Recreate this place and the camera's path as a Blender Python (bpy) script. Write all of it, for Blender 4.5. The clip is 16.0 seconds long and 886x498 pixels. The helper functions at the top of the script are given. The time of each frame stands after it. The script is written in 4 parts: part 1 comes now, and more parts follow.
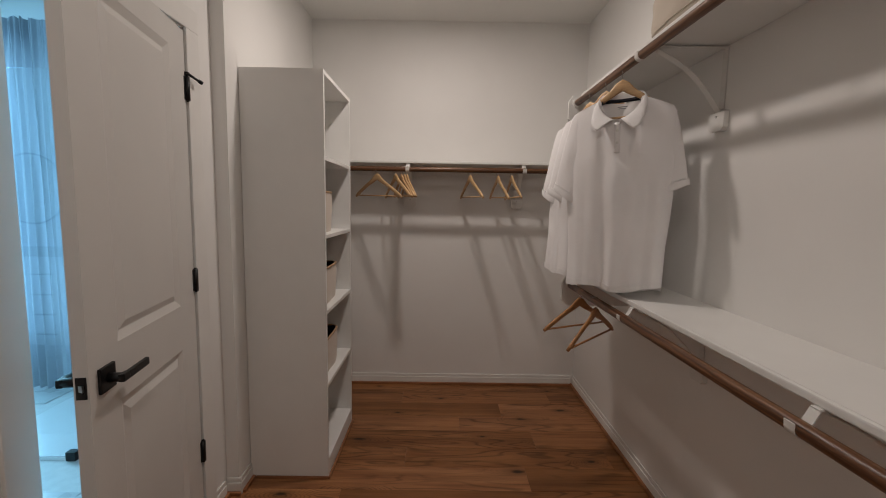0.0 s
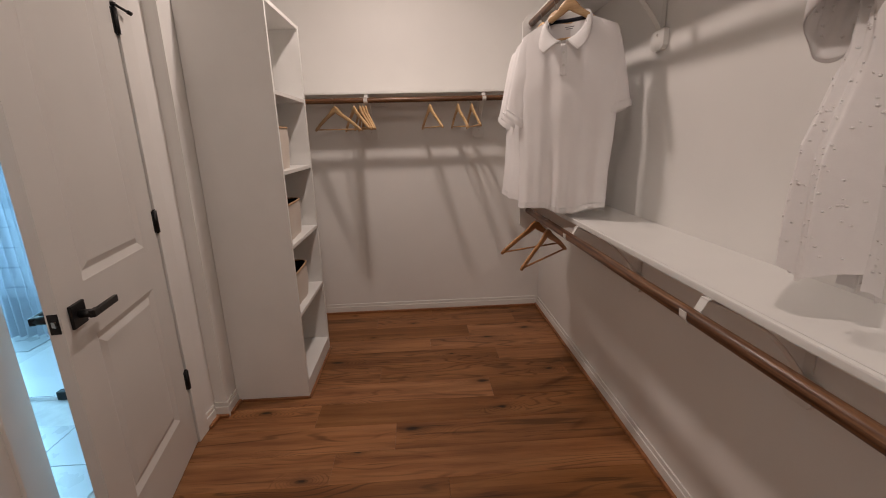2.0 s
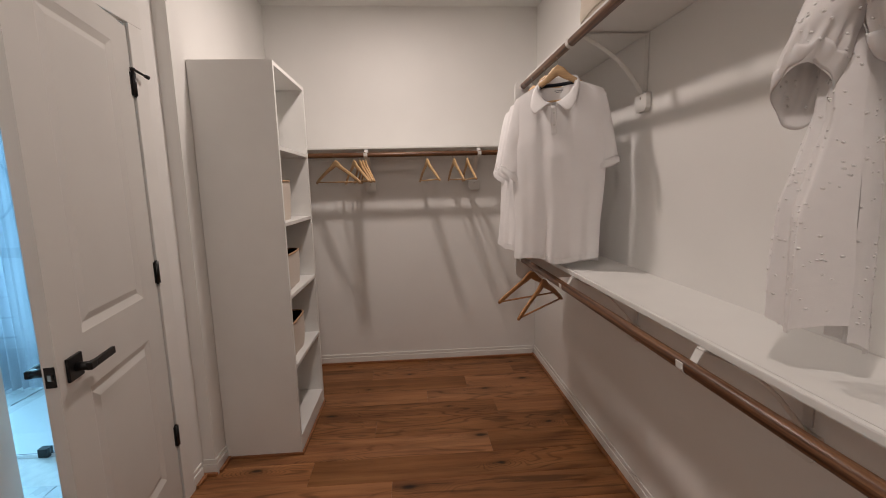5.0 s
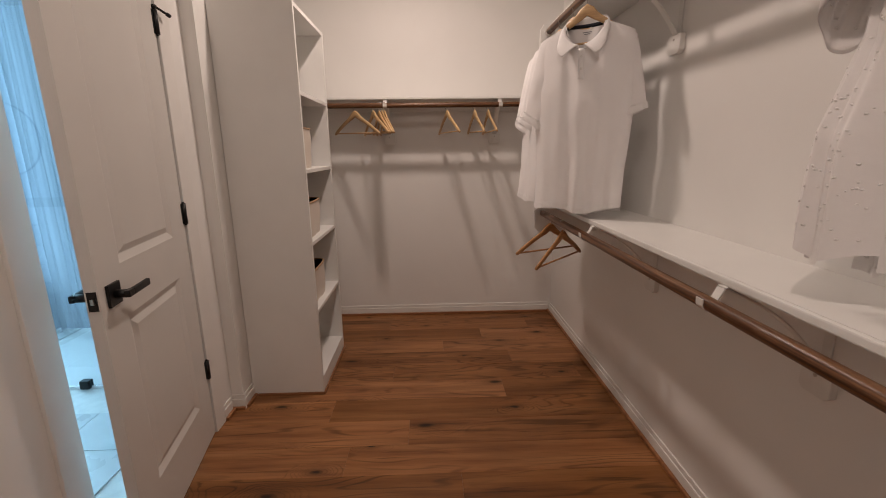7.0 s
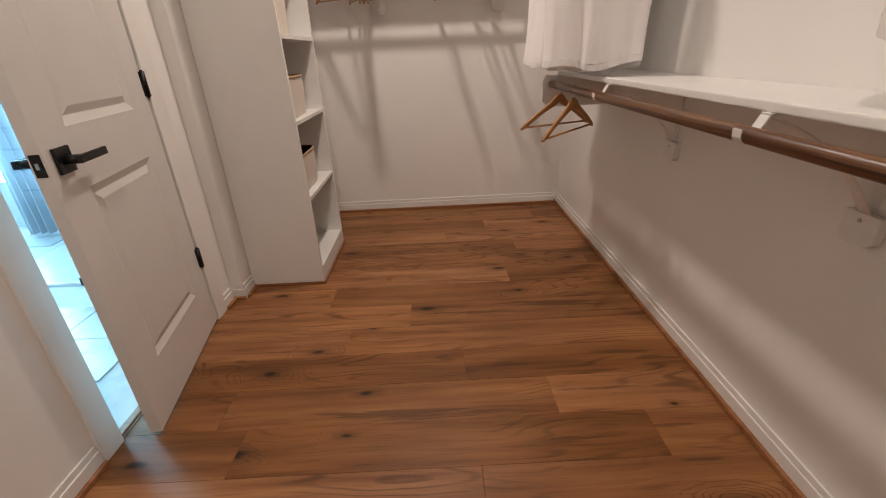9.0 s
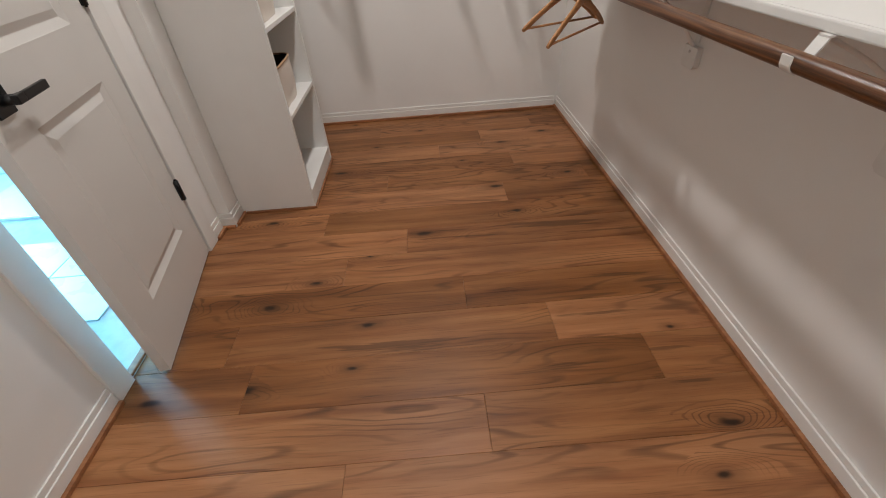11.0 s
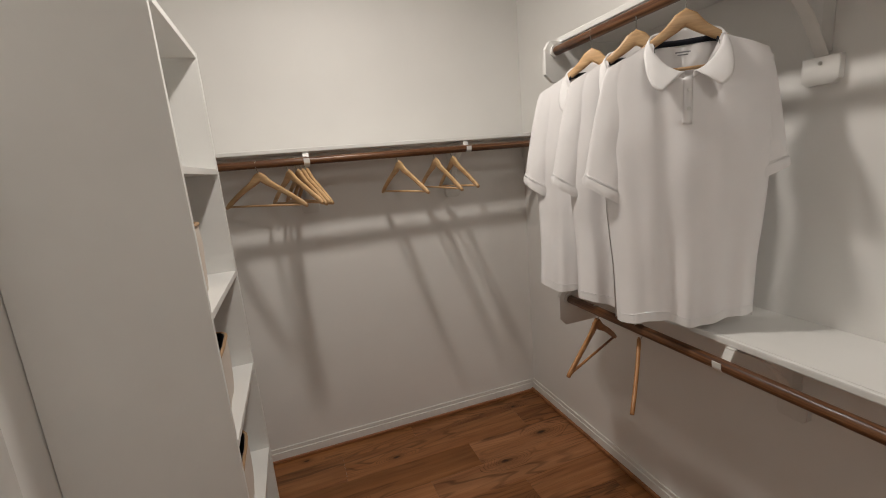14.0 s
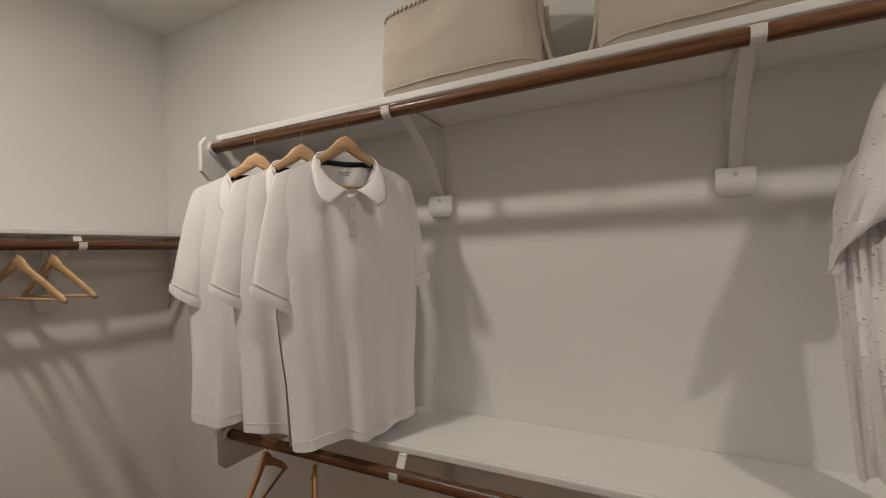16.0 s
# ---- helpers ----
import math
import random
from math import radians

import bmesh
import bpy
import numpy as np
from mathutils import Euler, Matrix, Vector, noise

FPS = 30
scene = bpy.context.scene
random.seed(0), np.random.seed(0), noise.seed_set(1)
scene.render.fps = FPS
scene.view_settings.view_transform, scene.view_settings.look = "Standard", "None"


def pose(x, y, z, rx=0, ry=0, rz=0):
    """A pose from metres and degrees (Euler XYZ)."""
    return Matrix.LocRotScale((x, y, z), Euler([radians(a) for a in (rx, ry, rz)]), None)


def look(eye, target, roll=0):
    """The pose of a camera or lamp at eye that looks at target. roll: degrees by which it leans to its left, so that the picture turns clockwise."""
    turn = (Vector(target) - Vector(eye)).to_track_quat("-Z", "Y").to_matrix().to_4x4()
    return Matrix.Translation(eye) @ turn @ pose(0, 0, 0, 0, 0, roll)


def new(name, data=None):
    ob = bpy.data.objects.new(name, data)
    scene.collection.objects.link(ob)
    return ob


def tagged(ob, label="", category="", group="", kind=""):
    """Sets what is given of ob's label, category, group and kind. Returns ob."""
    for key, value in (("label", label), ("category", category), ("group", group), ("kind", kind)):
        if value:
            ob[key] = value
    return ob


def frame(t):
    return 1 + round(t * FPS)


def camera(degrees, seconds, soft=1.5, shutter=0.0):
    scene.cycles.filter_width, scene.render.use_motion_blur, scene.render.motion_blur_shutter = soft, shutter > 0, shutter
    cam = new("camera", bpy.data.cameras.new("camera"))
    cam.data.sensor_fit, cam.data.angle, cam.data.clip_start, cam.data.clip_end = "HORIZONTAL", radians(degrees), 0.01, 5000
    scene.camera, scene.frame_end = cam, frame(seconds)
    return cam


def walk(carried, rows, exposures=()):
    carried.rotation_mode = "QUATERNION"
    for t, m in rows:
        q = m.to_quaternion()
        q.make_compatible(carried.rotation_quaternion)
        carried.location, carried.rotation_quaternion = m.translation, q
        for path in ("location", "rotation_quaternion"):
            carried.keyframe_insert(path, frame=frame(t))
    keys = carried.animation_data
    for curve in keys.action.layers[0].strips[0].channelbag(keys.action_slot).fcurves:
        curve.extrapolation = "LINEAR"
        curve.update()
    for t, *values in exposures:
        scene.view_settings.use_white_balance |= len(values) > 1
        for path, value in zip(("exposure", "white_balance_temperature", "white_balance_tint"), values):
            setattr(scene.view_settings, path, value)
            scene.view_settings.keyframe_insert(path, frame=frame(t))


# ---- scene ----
cam = camera(92.2, 16.0, soft=1.0)
PATH = [
    (0, (0.01, 0.029, 1.4), (0.022, 2.019, 1.194), 0.9),
    (0.5, (0.031, -0.025, 1.366), (0.049, 1.941, 1.002), 0.5),
    (1, (0.043, -0.033, 1.36), (0.093, 1.913, 0.901), -0.5),
    (1.5, (0.072, -0.034, 1.398), (0.154, 1.897, 0.886), -1.3),
    (2, (0.106, -0.058, 1.388), (0.21, 1.873, 0.881), -1.5),
    (2.5, (0.116, -0.068, 1.394), (0.241, 1.866, 0.902), -1.5),
    (3, (0.121, -0.084, 1.433), (0.259, 1.864, 0.999), -1.6),
    (3.5, (0.097, -0.09, 1.482), (0.251, 1.875, 1.146), -1.4),
    (3.7, (0.098, -0.086, 1.474), (0.254, 1.886, 1.179), -1.4),
    (5.8, (0.082, -0.09, 1.372), (0.186, 1.886, 1.085), -1.5),
    (6, (0.074, -0.103, 1.363), (0.169, 1.87, 1.049), -1.5),
    (6.5, (0.07, -0.124, 1.329), (0.145, 1.837, 0.946), -1.1),
    (7, (0.07, -0.111, 1.332), (0.13, 1.837, 0.882), -0.7),
    (7.5, (0.093, -0.094, 1.32), (0.14, 1.841, 0.817), -0.6),
    (8, (0.123, -0.076, 1.271), (0.154, 1.842, 0.706), -0.8),
    (8.5, (0.115, -0.046, 1.208), (0.139, 1.835, 0.531), -1.8),
    (9, (0.108, -0.02, 1.144), (0.121, 1.795, 0.304), -2.7),
    (9.2, (0.115, -0.019, 1.122), (0.126, 1.762, 0.212), -3.1),
    (11.3, (0.087, 0.174, 1.252), (0.113, 1.74, 0.007), -4.9),
    (11.5, (0.058, 0.278, 1.323), (0.084, 1.848, 0.084), -5.8),
    (12, (0.0, 0.477, 1.413), (0.063, 2.179, 0.363), -7.4),
    (12.5, (-0.055, 0.708, 1.495), (0.063, 2.498, 0.61), -7.6),
    (13, (-0.159, 0.861, 1.551), (0.056, 2.725, 0.857), -6.9),
    (13.5, (-0.258, 0.935, 1.565), (0.17, 2.812, 1.024), -5.6),
    (14, (-0.308, 0.899, 1.577), (0.322, 2.756, 1.181), -5.0),
    (14.5, (-0.379, 0.902, 1.598), (0.577, 2.644, 1.368), -4.2),
    (15, (-0.422, 0.97, 1.591), (1.019, 2.354, 1.503), -2.0),
    (15.5, (-0.35, 0.993, 1.574), (1.333, 2.074, 1.57), -1.5),
    (16, (-0.244, 1.025, 1.571), (1.541, 1.927, 1.587), -1.7),
]
EXPOSURES = [
    (0.0, -0.47, 6400, 14), (0.5, -0.17, 6450, 14), (1.0, -0.13, 6700, 19), (2.5, -0.11, 6740, 20), (3.5, -0.07, 6450, 16), (6.0, -0.09, 6640, 18), (7.0, -0.11, 7040, 22), (8.0, 0.01, 7050, 21), (8.5, 0.09, 6980, 19),
    (9.0, 0.43, 6900, 18), (11.5, 0.63, 5860, 8), (12.5, 0.17, 6200, 10), (13.5, -0.02, 6220, 9), (14.5, -0.10, 6250, 8), (15.0, -0.25, 6350, 9), (16.0, -0.34, 6450, 10),
]
walk(cam, [(t, look(eye, target, roll)) for t, eye, target, roll in PATH], EXPOSURES)


# ---- light ----
world = bpy.data.worlds.new("world")
scene.world = world
world.use_nodes = True
wn = world.node_tree.nodes
sky = wn.new("ShaderNodeTexSky")
sky.sky_type = "NISHITA"
sky.sun_disc = False
sky.sun_elevation = radians(40)
sky.sun_rotation = radians(250)
wn["Background"].inputs["Strength"].default_value = 0.1
world.node_tree.links.new(sky.outputs["Color"], wn["Background"].inputs["Color"])

CEIL = 2.72
WARM = (1.0, 0.895, 0.795)
for lx, ly, watts in ((0.0, 2.21, 15.4), (-0.03, 0.0, 12.4)):
    lamp = bpy.data.lights.new("downlight_bulb", "AREA")
    lamp.shape, lamp.size = "DISK", 0.11
    lamp.energy, lamp.color = watts, WARM
    ob = new("downlight_bulb", lamp)
    ob.matrix_world = pose(lx, ly, CEIL - 0.012)

win = bpy.data.lights.new("window_daylight", "AREA")
win.shape, win.size, win.size_y = "RECTANGLE", 1.8, 2.0
win.energy, win.color = 150.0, (0.31, 0.73, 1.0)
ob = new("window_daylight", win)
ob.matrix_world = look((-3.78, 3.30, 1.37), (-3.78, 2.0, 1.37))


# ---- materials ----
def node_mat(name, colour, rough=0.5, metal=0.0, dark=0.9, scale=6.0, fine=120.0, bump=0.05, spec=0.5):
    """Paint or plastic: a colour with slow patches, fine grain and a slight relief."""
    m = bpy.data.materials.new(name)
    m.use_nodes = True
    n, l = m.node_tree.nodes, m.node_tree.links
    b = n["Principled BSDF"]
    co = n.new("ShaderNodeTexCoord")
    slow = n.new("ShaderNodeTexNoise")
    slow.inputs["Scale"].default_value, slow.inputs["Detail"].default_value = scale, 4
    quick = n.new("ShaderNodeTexNoise")
    quick.inputs["Scale"].default_value, quick.inputs["Detail"].default_value = fine, 3
    for t in (slow, quick):
        l.new(co.outputs["Object"], t.inputs["Vector"])
    mix = n.new("ShaderNodeMix")
    mix.data_type = "RGBA"
    mix.inputs["A"].default_value = (*[c * dark for c in colour], 1)
    mix.inputs["B"].default_value = (*colour, 1)
    ramp = n.new("ShaderNodeMapRange")
    ramp.inputs["From Min"].default_value, ramp.inputs["From Max"].default_value = 0.35, 0.6
    l.new(slow.outputs["Fac"], ramp.inputs["Value"])
    l.new(ramp.outputs["Result"], mix.inputs["Factor"])
    l.new(mix.outputs["Result"], b.inputs["Base Color"])
    rr = n.new("ShaderNodeMapRange")
    rr.inputs["To Min"].default_value, rr.inputs["To Max"].default_value = rough * 0.88, min(1, rough * 1.12)
    l.new(slow.outputs["Fac"], rr.inputs["Value"])
    l.new(rr.outputs["Result"], b.inputs["Roughness"])
    b.inputs["Metallic"].default_value = metal
    b.inputs["Specular IOR Level"].default_value = spec
    if bump:
        bp = n.new("ShaderNodeBump")
        bp.inputs["Strength"].default_value, bp.inputs["Distance"].default_value = bump, 0.004
        l.new(quick.outputs["Fac"], bp.inputs["Height"])
        l.new(bp.outputs["Normal"], b.inputs["Normal"])
    return m


def wood_mat(name, light, mid, dark, axis, stretch=14.0, rough=0.4, tone=0.25, spread=3.0, bump=0.15, low=0.28, high=0.70, gloss=0.5):
    """Wood with the grain along one axis (0 x, 1 y, 2 z); each piece takes its own tone and its own cut of the log."""
    m = bpy.data.materials.new(name)
    m.use_nodes = True
    n, l = m.node_tree.nodes, m.node_tree.links
    b = n["Principled BSDF"]
    b.inputs["Specular IOR Level"].default_value = gloss
    co, info = n.new("ShaderNodeTexCoord"), n.new("ShaderNodeObjectInfo")
    off = n.new("ShaderNodeVectorMath")
    off.operation = "SCALE"
    off.inputs[0].default_value = (37.0, 91.0, 53.0)
    l.new(info.outputs["Random"], off.inputs["Scale"])
    add = n.new("ShaderNodeVectorMath")
    l.new(co.outputs["Object"], add.inputs[0])
    l.new(off.outputs["Vector"], add.inputs[1])
    mp = n.new("ShaderNodeMapping")
    sc = [stretch] * 3
    sc[axis] = 1.0
    mp.inputs["Scale"].default_value = sc
    l.new(add.outputs["Vector"], mp.inputs["Vector"])
    # bend of the grain
    wob = n.new("ShaderNodeTexNoise")
    wob.inputs["Scale"].default_value, wob.inputs["Detail"].default_value = spread, 2
    l.new(add.outputs["Vector"], wob.inputs["Vector"])
    ws = n.new("ShaderNodeVectorMath")
    ws.operation = "SCALE"
    ws.inputs["Scale"].default_value = 1.1
    l.new(wob.outputs["Color"], ws.inputs[0])
    ad2 = n.new("ShaderNodeVectorMath")
    l.new(mp.outputs["Vector"], ad2.inputs[0])
    l.new(ws.outputs["Vector"], ad2.inputs[1])
    g1 = n.new("ShaderNodeTexNoise")
    g1.inputs["Scale"].default_value, g1.inputs["Detail"].default_value, g1.inputs["Roughness"].default_value = 1.6, 6, 0.62
    g2 = n.new("ShaderNodeTexNoise")
    g2.inputs["Scale"].default_value, g2.inputs["Detail"].default_value = 9.0, 4
    for g in (g1, g2):
        l.new(ad2.outputs["Vector"], g.inputs["Vector"])
    ramp = n.new("ShaderNodeValToRGB")
    e = ramp.color_ramp.elements
    e[0].position, e[0].color = low, (*dark, 1)
    e[1].position, e[1].color = high, (*light, 1)
    mid_stop = e.new(0.47)
    mid_stop.color = (*mid, 1)
    l.new(g1.outputs["Fac"], ramp.inputs["Fac"])
    fine = n.new("ShaderNodeMix")
    fine.data_type, fine.blend_type = "RGBA", "MULTIPLY"
    fine.inputs["Factor"].default_value = 0.34
    fr = n.new("ShaderNodeMapRange")
    fr.inputs["From Min"].default_value, fr.inputs["From Max"].default_value = 0.3, 0.62
    fr.inputs["To Min"].default_value = 0.55
    l.new(g2.outputs["Fac"], fr.inputs["Value"])
    l.new(ramp.outputs["Color"], fine.inputs["A"])
    l.new(fr.outputs["Result"], fine.inputs["B"])
    last = fine.outputs["Result"]
    hsv = n.new("ShaderNodeHueSaturation")
    tr = n.new("ShaderNodeMapRange")
    tr.inputs["To Min"].default_value, tr.inputs["To Max"].default_value = 1 - tone, 1 + tone
    l.new(info.outputs["Random"], tr.inputs["Value"])
    l.new(tr.outputs["Result"], hsv.inputs["Value"])
    l.new(last, hsv.inputs["Color"])
    l.new(hsv.outputs["Color"], b.inputs["Base Color"])
    rg = n.new("ShaderNodeMapRange")
    rg.inputs["To Min"].default_value, rg.inputs["To Max"].default_value = rough * 0.8, rough * 1.25
    l.new(g2.outputs["Fac"], rg.inputs["Value"])
    l.new(rg.outputs["Result"], b.inputs["Roughness"])
    bp = n.new("ShaderNodeBump")
    bp.inputs["Strength"].default_value, bp.inputs["Distance"].default_value = bump, 0.002
    l.new(g2.outputs["Fac"], bp.inputs["Height"])
    l.new(bp.outputs["Normal"], b.inputs["Normal"])
    return m


def plank_mat(name, light, mid, dark):
    """Oiled oak board, grain along x: fine pores, arched rings that swing round knots, cracks, and a tone of its own for each board."""
    m = bpy.data.materials.new(name)
    m.use_nodes = True
    n, l = m.node_tree.nodes, m.node_tree.links
    b = n["Principled BSDF"]
    co, info = n.new("ShaderNodeTexCoord"), n.new("ShaderNodeObjectInfo")

    def vec(op, a, c):
        v = n.new("ShaderNodeVectorMath")
        v.operation = op
        for socket, value in zip((v.inputs[0], v.inputs[1]), (a, c)):
            if isinstance(value, tuple):
                socket.default_value = value
            else:
                l.new(value, socket)
        return v.outputs["Vector"]

    def calc(op, a, c=0.0):
        v = n.new("ShaderNodeMath")
        v.operation = op
        for socket, value in zip((v.inputs[0], v.inputs[1]), (a, c)):
            if isinstance(value, float):
                socket.default_value = value
            else:
                l.new(value, socket)
        return v.outputs["Value"]

    def ranged(value, a, c, lo, hi, smooth=False):
        v = n.new("ShaderNodeMapRange")
        if smooth:
            v.interpolation_type = "SMOOTHSTEP"
        for key, x in (("From Min", a), ("From Max", c), ("To Min", lo), ("To Max", hi)):
            v.inputs[key].default_value = x
        l.new(value, v.inputs["Value"])
        return v.outputs["Result"]

    shift = n.new("ShaderNodeVectorMath")
    shift.operation = "SCALE"
    shift.inputs[0].default_value = (37.0, 91.0, 53.0)
    l.new(info.outputs["Random"], shift.inputs["Scale"])
    place = vec("ADD", co.outputs["Object"], shift.outputs["Vector"])

    def noisy(size, detail=3, rough=0.5):
        t = n.new("ShaderNodeTexNoise")
        t.inputs["Scale"].default_value, t.inputs["Detail"].default_value, t.inputs["Roughness"].default_value = 1.0, detail, rough
        l.new(vec("MULTIPLY", place, size), t.inputs["Vector"])
        return t

    bent = vec("ADD", place, vec("MULTIPLY", noisy((2.2, 5.0, 1.0), 2).outputs["Color"], (0.0, 0.030, 0.0)))
    wob = vec("MULTIPLY", noisy((14.0, 22.0, 1.0), 2).outputs["Color"], (0.09, 0.09, 0.0))
    cell = n.new("ShaderNodeTexVoronoi")
    cell.voronoi_dimensions = "2D"
    cell.inputs["Scale"].default_value = 1.0
    l.new(vec("ADD", vec("MULTIPLY", place, (2.6, 6.2, 1.0)), wob), cell.inputs["Vector"])
    sep = n.new("ShaderNodeSeparateColor")
    l.new(cell.outputs["Color"], sep.inputs["Color"])
    knot = calc("MAXIMUM", calc("DIVIDE", cell.outputs["Distance"], ranged(sep.outputs["Green"], 0.0, 1.0, 0.30, 1.05)), calc("GREATER_THAN", sep.outputs["Red"], 0.24))
    swell = ranged(knot, 0.0, 0.62, 0.42, 0.0, True)

    def stretched(size, detail, rough):
        t = n.new("ShaderNodeTexNoise")
        t.inputs["Scale"].default_value, t.inputs["Detail"].default_value, t.inputs["Roughness"].default_value = 1.0, detail, rough
        l.new(vec("MULTIPLY", bent, size), t.inputs["Vector"])
        return t.outputs["Fac"]

    ramp = n.new("ShaderNodeValToRGB")
    e = ramp.color_ramp.elements
    e[0].position, e[0].color = 0.22, (*dark, 1)
    e[1].position, e[1].color = 0.80, (*light, 1)
    e.new(0.47).color = (*mid, 1)
    l.new(stretched((1.3, 20.0, 1.0), 5, 0.56), ramp.inputs["Fac"])
    colour = ramp.outputs["Color"]

    rings = calc("SINE", calc("MULTIPLY", calc("ADD", stretched((0.9, 6.5, 1.0), 2, 0.35), swell), 105.0))
    where = ranged(noisy((1.1, 5.0, 1.0), 2).outputs["Fac"], 0.42, 0.60, 0.0, 1.0)
    line = calc("SUBTRACT", 1.0, calc("MULTIPLY", ranged(rings, 0.45, 1.0, 0.0, 0.46), where))
    pores = ranged(stretched((7.0, 230.0, 1.0), 2, 0.5), 0.56, 0.68, 1.0, 0.80)
    crack = ranged(stretched((1.1, 21.0, 1.0), 4, 0.6), 0.632, 0.675, 1.0, 0.55)
    broad = ranged(noisy((1.5, 7.0, 1.0), 3).outputs["Fac"], 0.34, 0.64, 0.80, 1.12)
    core = ranged(knot, 0.025, 0.13, 0.14, 1.0, True)
    halo = ranged(knot, 0.06, 0.34, 0.66, 1.0, True)
    shade = line
    for k in (pores, crack, broad, core, halo):
        shade = calc("MULTIPLY", shade, k)
    mul = n.new("ShaderNodeMix")
    mul.data_type, mul.blend_type = "RGBA", "MULTIPLY"
    mul.inputs["Factor"].default_value = 1.0
    l.new(colour, mul.inputs["A"])
    l.new(shade, mul.inputs["B"])
    hsv = n.new("ShaderNodeHueSaturation")
    l.new(ranged(info.outputs["Random"], 0.0, 1.0, 0.74, 1.20), hsv.inputs["Value"])
    l.new(ranged(info.outputs["Random"], 0.0, 1.0, 1.05, 0.97), hsv.inputs["Saturation"])
    l.new(mul.outputs["Result"], hsv.inputs["Color"])
    l.new(hsv.outputs["Color"], b.inputs["Base Color"])
    b.inputs["Specular IOR Level"].default_value = 0.30
    l.new(ranged(shade, 0.3, 1.1, 0.52, 0.40), b.inputs["Roughness"])
    bp = n.new("ShaderNodeBump")
    bp.inputs["Strength"].default_value, bp.inputs["Distance"].default_value = 0.22, 0.002
    l.new(shade, bp.inputs["Height"])
    l.new(bp.outputs["Normal"], b.inputs["Normal"])
    return m


def cloth_mat(name, colour, weave=900.0, through_light=0.25, bump=0.25, wrinkle=18.0):
    """Woven cloth: weave, slow wrinkles, some light let through."""
    m = bpy.data.materials.new(name)
    m.use_nodes = True
    n, l = m.node_tree.nodes, m.node_tree.links
    b, out = n["Principled BSDF"], n["Material Output"]
    b.inputs["Roughness"].default_value = 0.9
    b.inputs["Specular IOR Level"].default_value = 0.15
    b.inputs["Sheen Weight"].default_value = 0.15
    co = n.new("ShaderNodeTexCoord")
    w = n.new("ShaderNodeTexNoise")
    w.inputs["Scale"].default_value, w.inputs["Detail"].default_value = wrinkle, 5
    v = n.new("ShaderNodeTexVoronoi")
    v.inputs["Scale"].default_value = weave
    for t in (w, v):
        l.new(co.outputs["Object"], t.inputs["Vector"])
    mix = n.new("ShaderNodeMix")
    mix.data_type = "RGBA"
    mix.inputs["A"].default_value = (*[c * 0.93 for c in colour], 1)
    mix.inputs["B"].default_value = (*colour, 1)
    l.new(w.outputs["Fac"], mix.inputs["Factor"])
    l.new(mix.outputs["Result"], b.inputs["Base Color"])
    sm = n.new("ShaderNodeMath")
    sm.operation = "MULTIPLY_ADD"
    sm.inputs[1].default_value = 0.12
    l.new(v.outputs["Distance"], sm.inputs[0])
    l.new(w.outputs["Fac"], sm.inputs[2])
    bp = n.new("ShaderNodeBump")
    bp.inputs["Strength"].default_value, bp.inputs["Distance"].default_value = bump, 0.01
    l.new(sm.outputs["Value"], bp.inputs["Height"])
    l.new(bp.outputs["Normal"], b.inputs["Normal"])
    if through_light:
        tl = n.new("ShaderNodeBsdfTranslucent")
        l.new(mix.outputs["Result"], tl.inputs["Color"])
        ms = n.new("ShaderNodeMixShader")
        ms.inputs["Fac"].default_value = through_light
        l.new(b.outputs["BSDF"], ms.inputs[1])
        l.new(tl.outputs["BSDF"], ms.inputs[2])
        l.new(ms.outputs["Shader"], out.inputs["Surface"])
    return m


def glass_mat(name, tint=(0.93, 0.98, 1.0)):
    m = bpy.data.materials.new(name)
    m.use_nodes = True
    b = m.node_tree.nodes["Principled BSDF"]
    b.inputs["Base Color"].default_value = (*tint, 1)
    b.inputs["Transmission Weight"].default_value = 1.0
    b.inputs["Roughness"].default_value = 0.0
    b.inputs["IOR"].default_value = 1.6
    return m


def lamp_mat(name, colour, strength):
    m = bpy.data.materials.new(name)
    m.use_nodes = True
    b = m.node_tree.nodes["Principled BSDF"]
    b.inputs["Base Color"].default_value = (0.9, 0.9, 0.88, 1)
    b.inputs["Emission Color"].default_value = (*colour, 1)
    b.inputs["Emission Strength"].default_value = strength
    return m


WALL = node_mat("wall_paint", (0.83, 0.82, 0.795), 0.55, dark=0.97, scale=2.2, fine=260, bump=0.06)
CEILING = node_mat("ceiling_paint", (0.80, 0.79, 0.76), 0.8, dark=0.97, scale=2.0, fine=200, bump=0.06)
TRIM = node_mat("trim_paint", (0.82, 0.81, 0.78), 0.35, dark=0.96, scale=5, fine=140, bump=0.03)
DOORPAINT = node_mat("door_paint", (0.69, 0.675, 0.645), 0.4, dark=0.97, scale=4, fine=170, bump=0.05)
SHELF = node_mat("shelf_paint", (0.81, 0.805, 0.78), 0.38, dark=0.97, scale=5, fine=160, bump=0.03)
METALWHITE = node_mat("white_metal", (0.78, 0.77, 0.74), 0.3, dark=0.96, scale=20, fine=200, bump=0.02)
BLACK = node_mat("black_metal", (0.010, 0.010, 0.011), 0.38, metal=0.3, dark=0.8, scale=30, fine=400, bump=0.03)
STEEL = node_mat("steel_wire", (0.55, 0.53, 0.50), 0.28, metal=1.0, scale=40, fine=300, bump=0.0)
PLANK = plank_mat("plank_wood", (0.430, 0.203, 0.083), (0.285, 0.120, 0.044), (0.155, 0.054, 0.019))
